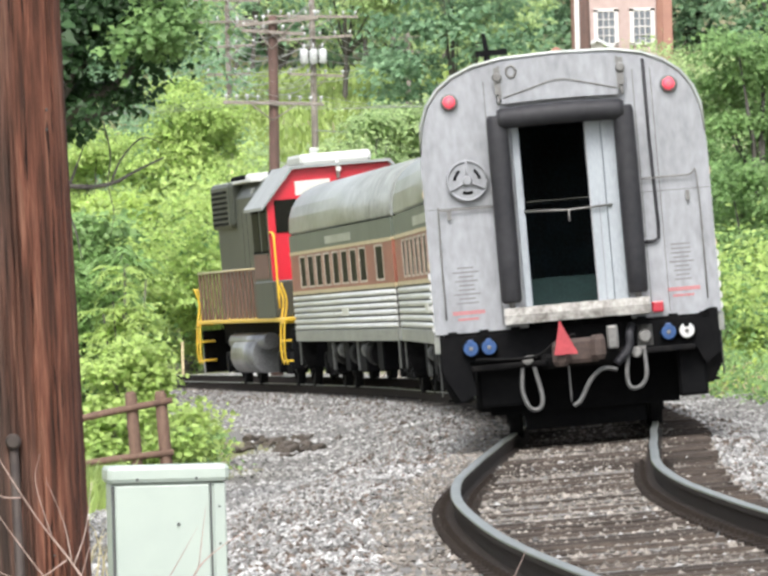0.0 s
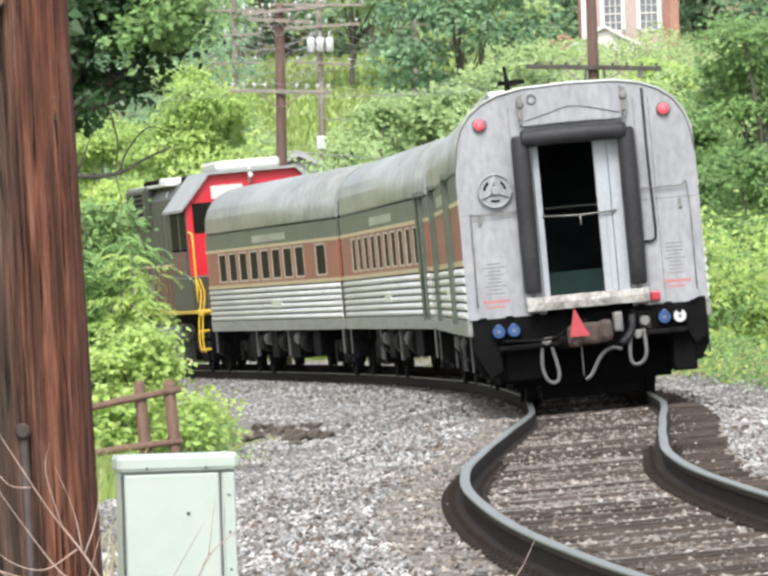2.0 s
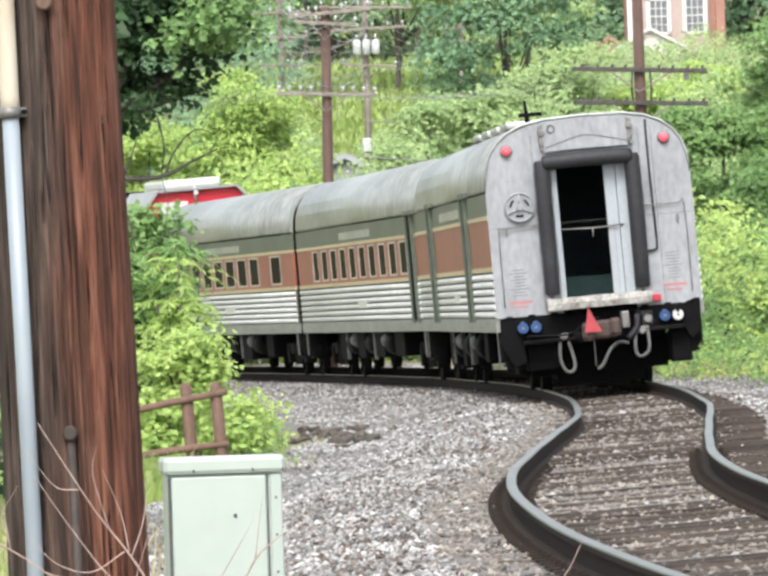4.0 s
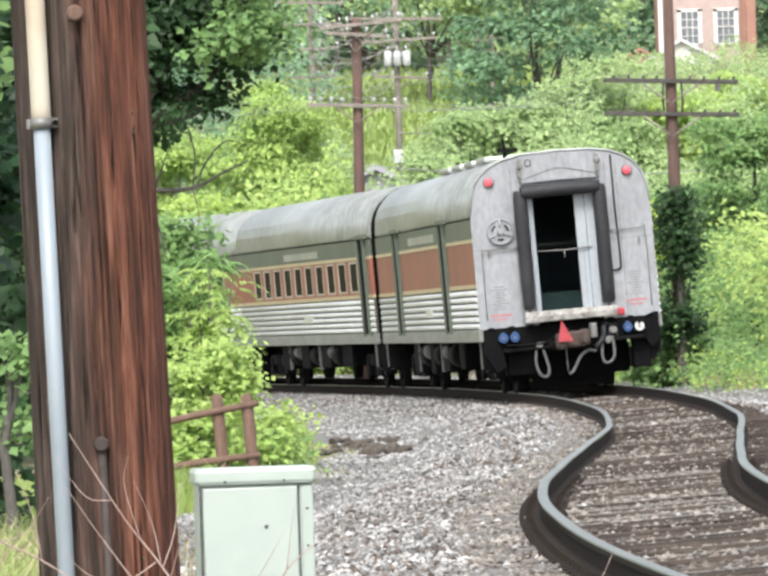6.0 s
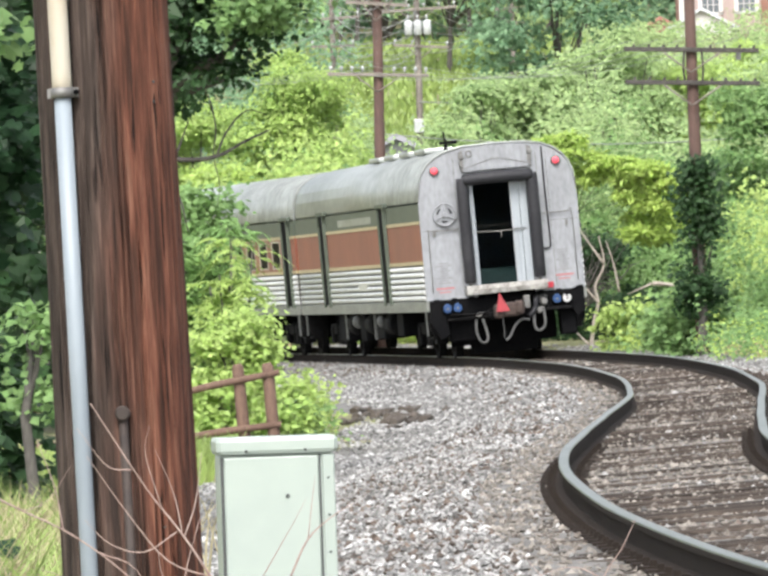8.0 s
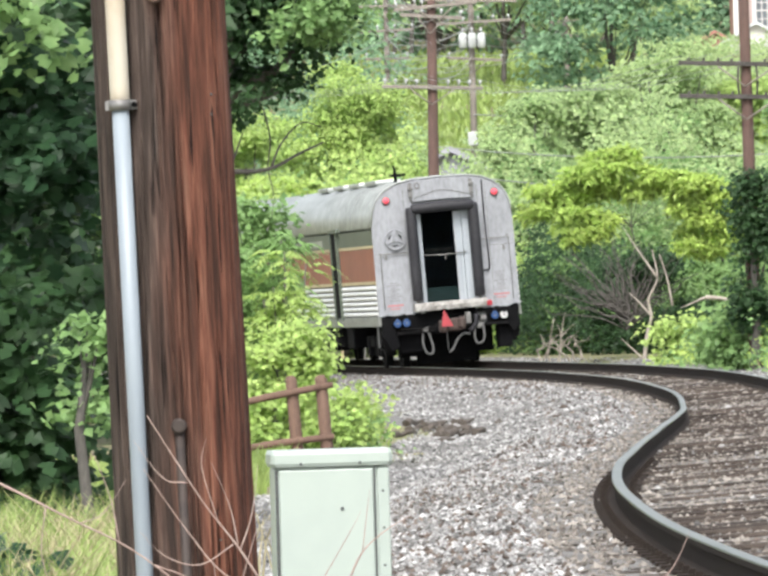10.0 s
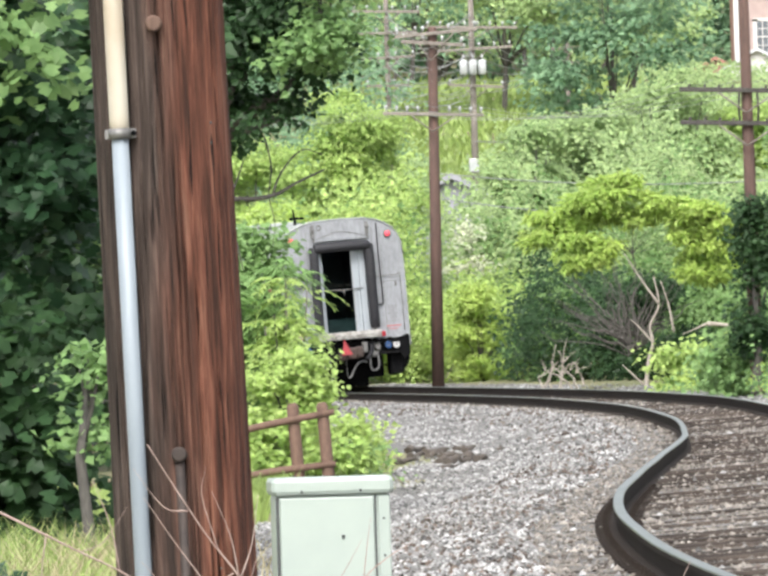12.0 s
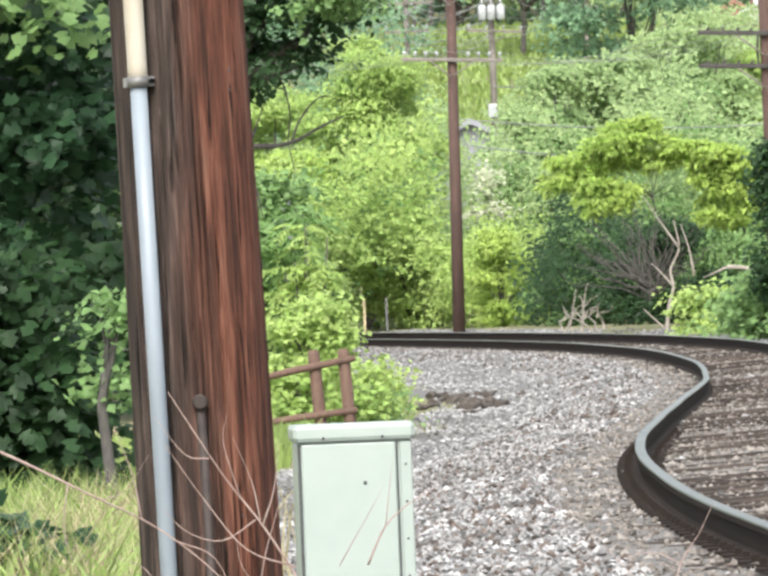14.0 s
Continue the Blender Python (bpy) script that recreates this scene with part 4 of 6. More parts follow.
PIPE_OLD = material("yellowed white conduit", (0.46, 0.43, 0.36), 0.5, second=(0.34, 0.26, 0.17), scale=4, stretch=(1, 1, 0.5), fine=12, amount=0.8)
BRICK_RED = material("orange red brickwork", (0.34, 0.185, 0.14), 0.85, second=(0.27, 0.145, 0.115), scale=1.5, fine=14)
BRICK_PALE = material("pale pinkish brickwork", (0.42, 0.33, 0.31), 0.85, second=(0.33, 0.25, 0.235), scale=2.5, fine=14)
WHITE_TRIM = material("white painted trim", (0.6, 0.58, 0.57), 0.5, second=(0.5, 0.485, 0.48), scale=1)
ROOF_GREY = material("pale slate roof", (0.36, 0.36, 0.4), 0.7, second=(0.28, 0.28, 0.32), scale=1.5, fine=9)
# the sky's reflection is put into the pane's grey base colour
PANE_GREY = material("grey sky-lit pane", (0.16, 0.18, 0.2), 0.25, second=(0.1, 0.11, 0.13), scale=1.5)
ROOF_PALE = material("pale weathered metal roof", (0.55, 0.57, 0.58), 0.55, second=(0.45, 0.47, 0.48), scale=1.2)
ROOF_RED = material("faded red roof", (0.38, 0.18, 0.14), 0.8, second=(0.28, 0.13, 0.1), scale=2)
ROCK = material("white limestone block", (0.62, 0.6, 0.56), 0.9, second=(0.45, 0.43, 0.4), scale=4, bump=0.5)
ARM_DARK = material("dull brown iron cap", (0.05, 0.036, 0.03), 0.7, 0.1, second=(0.025, 0.018, 0.016), scale=30)
CLOD = material("dark soil and old bark", (0.06, 0.048, 0.04), 0.95, second=(0.11, 0.095, 0.08), scale=5, bump=0.5)


def pole_timber():
    """Old creosoted pole: red-brown streaks on one flank, dark grey on the other, split by fine checks."""
    m = bpy.data.materials.new("streaked pole timber")
    m.use_nodes = True
    nd, ln = m.node_tree.nodes, m.node_tree.links
    b = nd["Principled BSDF"]
    b.inputs["Roughness"].default_value, b.inputs["Specular IOR Level"].default_value = 0.8, 0.25
    co = nd.new("ShaderNodeTexCoord")

    def streaks(across, up, offset, detail=5):
        mp = nd.new("ShaderNodeMapping")
        mp.inputs["Location"].default_value, mp.inputs["Scale"].default_value = (offset, offset, offset), (across, across, up)
        ln.new(co.outputs["Object"], mp.inputs[0])
        n = nd.new("ShaderNodeTexNoise")
        n.inputs["Scale"].default_value, n.inputs["Detail"].default_value, n.inputs["Roughness"].default_value = 1.0, detail, 0.62
        ln.new(mp.outputs[0], n.inputs["Vector"])
        return n.outputs["Fac"]

    def ramp(fac, stops):
        r = nd.new("ShaderNodeValToRGB")
        els = r.color_ramp.elements
        while len(els) < len(stops):
            els.new(0.5)
        for e, (at, c) in zip(els, stops):
            e.position, e.color = at, (*c, 1)
        ln.new(fac, r.inputs[0])
        return r.outputs[0]

    def blend(kind, fac, a, c):
        x = nd.new("ShaderNodeMix")
        x.data_type, x.blend_type = "RGBA", kind
        if isinstance(fac, float):
            x.inputs[0].default_value = fac
        else:
            ln.new(fac, x.inputs[0])
        ln.new(a, x.inputs[6])
        ln.new(c, x.inputs[7])
        return x.outputs[2]

    broad, grain, check, stain = streaks(50, 2.6, 0), streaks(170, 9, 4), streaks(85, 3.6, 9, 4), streaks(9, 1.3, 15, 3)
    red = ramp(broad, [(0.3, (0.026, 0.013, 0.009)), (0.43, (0.072, 0.029, 0.018)), (0.55, (0.145, 0.055, 0.034)), (0.7, (0.24, 0.12, 0.08))])
    grey = ramp(broad, [(0.3, (0.02, 0.015, 0.013)), (0.5, (0.055, 0.04, 0.033)), (0.72, (0.14, 0.105, 0.09))])
    sep = nd.new("ShaderNodeSeparateXYZ")
    ln.new(co.outputs["Object"], sep.inputs[0])
    edge = nd.new("ShaderNodeMath")
    edge.operation = "MULTIPLY_ADD"
    edge.inputs[1].default_value = 0.2
    ln.new(stain, edge.inputs[0])
    ln.new(sep.outputs[0], edge.inputs[2])
    flank = nd.new("ShaderNodeMapRange")
    flank.inputs[1].default_value, flank.inputs[2].default_value = 0.06, 0.15
    ln.new(edge.outputs[0], flank.inputs[0])
    tone = blend("MIX", flank.outputs[0], grey, red)
    tone = blend("MULTIPLY", 0.8, tone, ramp(grain, [(0.3, (0.45, 0.43, 0.42)), (0.6, (1.0, 1.0, 1.0))]))
    gaps = ramp(check, [(0.33, (0.1, 0.09, 0.09)), (0.4, (1.0, 1.0, 1.0))])
    tone = blend("MULTIPLY", 1.0, tone, gaps)
    ln.new(tone, b.inputs["Base Color"])
    for height, depth in ((broad, 0.01), (gaps, 0.006), (grain, 0.004)):
        bp = nd.new("ShaderNodeBump")
        bp.inputs["Strength"].default_value, bp.inputs["Distance"].default_value = 0.9, depth
        ln.new(height, bp.inputs["Height"])
        if b.inputs["Normal"].links:
            ln.new(b.inputs["Normal"].links[0].from_socket, bp.inputs["Normal"])
        ln.new(bp.outputs[0], b.inputs["Normal"])
    return m


POLE_NEAR = pole_timber()


# ---- plants ----
LOBED = [(0, 0), (0.18, 0.5), (0.42, 0.26), (0.62, 0.46), (1.0, 0), (0.62, -0.46), (0.42, -0.26), (0.18, -0.5)]


def leaf_mesh(name, centres, outward, size, mat, seed, slim=0.5, droop=0.25, lobed=False):
    """Folded single leaves, turned mostly towards the light and outwards; lobed ones have a maple's outline."""
    rng = np.random.default_rng(seed)
    n = len(centres)
    nor = outward * 0.5 + np.array([-0.1, -0.45, 0.7]) + rng.normal(0, 0.38, (n, 3))
    nor /= np.linalg.norm(nor, axis=1, keepdims=True)
    tang = rng.normal(0, 1, (n, 3)) + outward * 0.5 - np.array([0, 0, droop])
    tang -= nor * (tang * nor).sum(1, keepdims=True)
    tang /= np.linalg.norm(tang, axis=1, keepdims=True)
    side = np.cross(nor, tang)
    L = size * rng.uniform(0.6, 1.35, (n, 1))
    W = L * slim * rng.uniform(0.8, 1.2, (n, 1))
    if lobed:
        ring = [centres + tang * L * u + side * L * w * 2 * slim - nor * L * (0.1 * u - 0.12 * abs(w)) for u, w in LOBED]
        v = np.stack(ring + [centres + tang * L * 0.4], 1).reshape(-1, 3)
        k = 9 * np.arange(n)[:, None]
        f = np.concatenate([k + np.array([[8, i, (i + 1) % 8]]) for i in range(8)])
        me = bpy.data.meshes.new(name)
        me.from_pydata(v.tolist(), [], f.tolist())
        me.materials.append(mat)
        return me
    a = centres
    tip = centres + tang * L - nor * L * 0.12
    l = centres + tang * L * 0.45 + side * W + nor * L * 0.1
    r = centres + tang * L * 0.45 - side * W + nor * L * 0.1
    v = np.stack([a, l, tip, r], 1).reshape(-1, 3)
    k = 4 * np.arange(n)[:, None]
    f = np.concatenate([k + np.array([[0, 2, 1]]), k + np.array([[0, 3, 2]])])
    me = bpy.data.meshes.new(name)
    me.from_pydata(v.tolist(), [], f.tolist())
    me.materials.append(mat)
    return me


def lobes_for(rng, half, top, bottom, depth, count):
    """Uneven lumps of foliage that fill a crown of the given half width and height."""
    out = []
    h = top - bottom
    for _ in range(count):
        u = rng.random()
        z = bottom + h * (0.12 + 0.8 * u)
        w = half * (1.05 - 0.5 * abs(u - 0.42) * 1.6)
        x = rng.uniform(-1, 1) * w * 0.8
        y = rng.uniform(-1, 1) * depth * 0.7
        r = rng.uniform(0.16, 0.36) * min(half, h) * 0.9
        out.append((x, y, z, r * rng.uniform(0.9, 1.3), r, r * rng.uniform(0.55, 0.9)))
    return out


def crown_points(rng, lobes, count, clump):
    """Leaf places and directions: sprays over the upper shells of the lumps, fewer below and inside."""
    L = np.array(lobes)
    w = (L[:, 3] * L[:, 4] + L[:, 3] * L[:, 5])
    sprays = max(6, count // 8)
    pick = rng.choice(len(L), sprays, p=w / w.sum())
    d = rng.normal(0, 1, (sprays, 3))
    d /= np.linalg.norm(d, axis=1, keepdims=True)
    flip = (d[:, 2] < 0) & (rng.random(sprays) < 0.72)
    d[flip, 2] *= -1
    rad = np.where(rng.random((sprays, 1)) < 0.82, rng.uniform(0.82, 1.14, (sprays, 1)), rng.uniform(0.3, 1.5, (sprays, 1)))
    c = L[pick, :3] + d * L[pick, 3:] * rad
    which = rng.integers(0, sprays, count)
    p = c[which] + rng.normal(0, clump, (count, 3)) * np.array([1, 1, 0.5])
    return p, d[which]


def fronds(name, label, x, y, half, bottom, top, mat, count, length, seed, depth=0.4, pairs=9, category="bush", stems=5, flat=0.0):
    """A shrub of bare stems that end in whorls of long feathered leaves, each with paired narrow leaflets."""
    rng = np.random.default_rng(seed)
    root = thing(name, label, category, at=pose(x, y, 0))
    foot = float(ground_z(x, y)) - 0.05
    tips = []
    for k in range(stems):
        u = (k + 0.5) / stems * 2 - 1
        tip = (u * half * 0.75, rng.uniform(-depth, depth) * 0.6, bottom + (top - bottom) * (0.55 + 0.4 * rng.random()) * (1 - 0.2 * abs(u)))
        part("stem", Shape().tube([(u * half * 0.25, 0, foot), (u * half * 0.45, tip[1] * 0.5, (foot + tip[2]) / 2), tip], [0.022, 0.017, 0.008], 6), BARK, root)
        tips.append(tip)
    cen, tan, side = [], [], []
    for k in range(count):
        tx, ty, tz = tips[k % stems]
        z = tz - (tz - bottom) * rng.random() ** 1.6 * 0.9 * (1 - flat)
        a = rng.uniform(0, 2 * math.pi)
        out = np.array([math.cos(a), math.sin(a) * 0.8, 0.0])
        rise = rng.uniform(0.1, 0.75)
        base = np.array([tx * (0.6 + 0.4 * (z - foot) / (tz - foot)) + rng.normal(0, half * 0.2), ty + rng.normal(0, 0.1), z])
        L = length * rng.uniform(0.7, 1.25)
        for j in range(pairs * 2):
            u = (j // 2 + 1) / pairs
            p = base + out * L * u + np.array([0, 0, L * (rise * u - 0.75 * u * u)])
            w = np.cross(out, (0, 0, 1)) * (1 if j % 2 else -1)
            cen.append(p)
            tan.append(w * 0.85 + out * 0.5 + np.array([0, 0, -0.35 - 0.2 * u]) + rng.normal(0, 0.1, 3))
            side.append(out + np.array([0, 0, rise - 1.2 * u]))
    cen, tan, side = np.array(cen), np.array(tan), np.array(side)
    tan /= np.linalg.norm(tan, axis=1, keepdims=True)
    side /= np.linalg.norm(side, axis=1, keepdims=True)
    ll = length * 0.3 * rng.uniform(0.8, 1.2, (len(cen), 1))
    v = np.stack([cen, cen + tan * ll * 0.45 + side * ll * 0.17, cen + tan * ll, cen + tan * ll * 0.45 - side * ll * 0.17], 1).reshape(-1, 3)
    k = 4 * np.arange(len(cen))[:, None]
    f = np.concatenate([k + np.array([[0, 2, 1]]), k + np.array([[0, 3, 2]])])
    me = bpy.data.meshes.new("crown")
    me.from_pydata(v.tolist(), [], f.tolist())
    me.materials.append(mat)
    part("crown", me, mat, root, "feathered compound leaves")
    return root


def tree(name, label, x, y, half, bottom, top, mat, leaves, leaf, seed, depth=None, lobes=14, slim=0.5, foot=None, trunk=True, category="tree", clump=None, shift=0.0, lobed=False, lumps=None, stout=1.0):
    """A tapered trunk with limbs and a crown of single leaves in uneven lumps."""
    rng = np.random.default_rng(seed)
    depth = depth or half
    foot = float(ground_z(x + shift, y)) - 0.05 if foot is None else foot
    tr = thing(name, label, category, at=pose(x, y, 0))
    L = lumps or lobes_for(rng, half, top, bottom, depth, lobes)
    if trunk:
        s = Shape()
        fork = max(foot + 0.3, bottom + 0.1 * (top - bottom))
        mid = (shift * 0.4 + rng.normal(0, 0.1), rng.normal(0, 0.1), fork)
        r = max(0.02, 0.024 * (top - foot)) * stout
        s.tube([(shift, 0, foot), (shift * 0.8, 0, foot + 0.3 * (fork - foot)), mid, (0, 0, bottom + 0.75 * (top - bottom))], [r * 1.25, r, r * 0.75, r * 0.2], 8)
        for lx, ly, lz, *_ in L[:9]:
            s.tube([mid, (lx * 0.5, ly * 0.5, (mid[2] + lz) / 2 + 0.1), (lx, ly, lz)], [r * 0.5, r * 0.3, r * 0.08], 5)
        part("trunk", s, BARK, tr, "grey-brown trunk with limbs")
    p, d = crown_points(rng, L, leaves, clump or leaf * 2.0)
    part("crown", leaf_mesh("crown", p, d, leaf, mat, seed + 1, slim, lobed=lobed), mat, tr, "")
    return tr


def blades(name, label, x, y, height, mat, seed, lean=0.35, width=0.012):
    """Thin bent blades of grass as one mesh."""
    rng = np.random.default_rng(seed)
    n = len(x)
    z = ground_z(x, y) - 0.02
    h = height * rng.uniform(0.5, 1.25, n)
    a = rng.uniform(0, 6.28, n)
    dx, dy = np.cos(a) * lean * h, np.sin(a) * lean * h
    w = width * rng.uniform(0.6, 1.4, n)
    v = np.stack([np.stack([x - w, y, z], 1), np.stack([x + w, y, z], 1), np.stack([x + dx * 0.35 + w * 0.7, y + dy * 0.35, z + h * 0.6], 1),
                  np.stack([x + dx * 0.35 - w * 0.7, y + dy * 0.35, z + h * 0.6], 1), np.stack([x + dx, y + dy, z + h * 0.95], 1)], 1).reshape(-1, 3)
    k = 5 * np.arange(n)[:, None]
    f = np.concatenate([k + np.array([[0, 1, 2]]), k + np.array([[0, 2, 3]]), k + np.array([[3, 2, 4]])])
    me = bpy.data.meshes.new(name)
    me.from_pydata(v.tolist(), [], f.tolist())
    me.materials.append(mat)
    return tagged(new(name, me), label, "grass", kind="stuff")


def stick(name, label, branches, mat, category="branch"):
    """A bare branch with its forks: lists of points with a start radius."""
    root = thing(name, label, category)
    for k, (pts, r) in enumerate(branches):
        pts = bend(pts, 4)
        n = len(pts)
        part("stem" if k == 0 else "side_twig", Shape().tube(pts, [r * (1 - 0.75 * i / (n - 1)) for i in range(n)], 6), mat, root)
    return root


def wander(rng, a, b, n, sway):
    """Points from a to b that stray a little."""
    a, b = np.array(a, float), np.array(b, float)
    return [tuple(a + (b - a) * i / n + (rng.normal(0, sway, 3) if 0 < i < n else 0)) for i in range(n + 1)]


# ---- posts and wires ----
def utility_pole(x, y, top, radius, label, arms, lean=0.0, foot=None, timber=None, arm_timber=None):
    foot = float(ground_z(x, y)) - 0.3 if foot is None else foot
    pole = thing("utility_pole", label, "utility pole", "poles along the line", at=pose(x, y, 0))
    part("shaft", Shape().tube([(0, 0, foot), (lean * 0.5, 0, (foot + top) / 2), (lean, 0, top - 0.05), (lean, 0, top)], [radius * 1.15, radius, radius * 0.82, radius * 0.6], 14), timber or POLE_FAR, pole, "weathered wooden shaft")
    for z, half, off, pins, tilt in arms:
        lx = lean * (z - foot) / (top - foot) + off
        m = pose(lx, -radius, z, 0, tilt, 0)
        arm = part("crossarm", Shape().box(-half, half, -0.09, 0.0, -0.042, 0.042, chamfer=0.01), arm_timber or ARM, pole, "weathered crossarm", at=m)
        for k in range(pins):
            px = -half * 0.94 + 2 * half * 0.94 * k / max(1, pins - 1)
            if abs(px) < radius * 1.2:
                continue
            part("insulator", Shape().tube([(px, -0.05, 0.05), (px, -0.05, 0.1), (px, -0.05, 0.13), (px, -0.05, 0.19), (px, -0.05, 0.2)], [0.02, 0.02, 0.045, 0.04, 0.015], 8), INSULATOR, arm, "pale insulator")
        for sgn in (-1, 1):
            part("brace", Shape().tube([(sgn * half * 0.42, -0.11, -0.05), (0, -0.11, -0.42)], 0.018, 5), ARM, arm)
    return pole


def wire(a, b, sag, radius=0.012):
    pts = []
    for i in range(13):
        u = i / 12
        pts.append((a[0] + (b[0] - a[0]) * u, a[1] + (b[1] - a[1]) * u, a[2] + (b[2] - a[2]) * u - sag * 4 * u * (1 - u)))
    ob = new("overhead_wire", Shape().tube(pts, radius, 5).mesh("overhead_wire", WIRE))
    return tagged(ob, "thin grey overhead line wire", "wire", "overhead wires")


def thicket(name, label, x0, x1, y0, y1, height, mat, sprays, per, leaf, seed, slim=0.33, low=0.0, beside=False):
    """A continuous tangle of leafy sprays that follows the ground, as one mass."""
    rng = np.random.default_rng(seed)
    cx = rng.uniform(x0, x1, sprays)
    cy = rng.uniform(y0, y1, sprays)
    if beside:
        cx = cx + track_x(cy)
    top = height(cx) * (0.8 + 0.2 * np.sin(cx * 2.3 + seed) * np.sin(cx * 0.9 + 1.3)) + rng.normal(0, 0.25, sprays)
    cz = ground_z(cx, cy) + top * (low + (1 - low) * rng.random(sprays) ** 0.8)
    c = np.stack([cx, cy, cz], 1)
    way = rng.normal(0, 1, (sprays, 3))
    way[:, 2] = np.abs(way[:, 2]) * 0.4
    way /= np.linalg.norm(way, axis=1, keepdims=True)
    which = np.repeat(np.arange(sprays), per)
    p = c[which] + way[which] * rng.uniform(0, 0.9, (len(which), 1)) * leaf * 5 + rng.normal(0, leaf * 0.8, (len(which), 3))
    me = leaf_mesh(name, p, way[which] * 0.7 + np.array([0, -0.3, 0]), leaf, mat, seed + 1, slim)
    return tagged(new(name, me), label, "thicket", kind="stuff")


# ---- building it all ----
build_ground()
build_track()
TAIL = 22.5
tail_car, tail_wheels = coach("baggage_car", "silver fluted baggage car with open rear door and red marker lamps", [], [(5.5, 6.4), (16.5, 17.4)], TAIL, 1)
rear_end(tail_car)
plain_end(tail_car, TAIL, 1)
mid_car, mid_wheels = coach("passenger_car", "fluted stainless coach with dark red band and narrow windows", base_windows(2.2, 10, 1.9, 1.3), [(0.7, 1.5)], CAR, 2)
plain_end(mid_car, 0, -1), plain_end(mid_car, CAR, 1)
head_car, head_wheels = coach("passenger_car", "bright fluted stainless coach with wide windows behind the locomotive", base_windows(2.0, 1, 2, 1.7) + base_windows(5.6, 8, 2.05, 1.6), [], CAR, 3)
plain_end(head_car, 0, -1), plain_end(head_car, CAR, 1)
loco, loco_wheels, LOCO_LENGTH = locomotive()
TRAIN = [(tail_car, tail_wheels, 0.0, TAIL), (mid_car, mid_wheels, TAIL + GAP, CAR), (head_car, head_wheels, TAIL + CAR + 2 * GAP, CAR), (loco, loco_wheels, TAIL + 2 * CAR + 3 * GAP + 0.3, LOCO_LENGTH)]

# ballast, nearest stretch densest
scatter_stones("ballast", "loose grey and tan crushed ballast stones", 68000, ballast_region(24, 75, -4.6, 3.0, 1.3), (0.012, 0.03), STONE, 11)
scatter_stones("ballast", "loose grey and tan crushed ballast stones further on", 42000, ballast_region(70, 215, -4.4, 4.2, 1.2), (0.018, 0.04), STONE, 12)

scatter_stones("stained_ballast", "rust-stained brown stones along the rails", 15000, ballast_region(24, 85, -2.7, 1.9, 1.3), (0.013, 0.03), STONE_BROWN, 13)
scatter_stones("track_ballast", "sooty brown-grey stones between the ties", 30000, ballast_region(24, 90, -1.35, 1.35, 1.2, True), (0.013, 0.03), STONE_TRACK, 15)
scatter_stones("track_ballast", "brown-grey stones between the further ties", 16000, ballast_region(90, 210, -1.35, 1.35, 1.0, True), (0.018, 0.04), STONE_TRACK, 16)
scatter_stones("stained_ballast", "brown stones and dirt further along the rails", 4000, ballast_region(80, 200, -2.6, 1.9, 1.0), (0.02, 0.045), STONE_BROWN, 14)


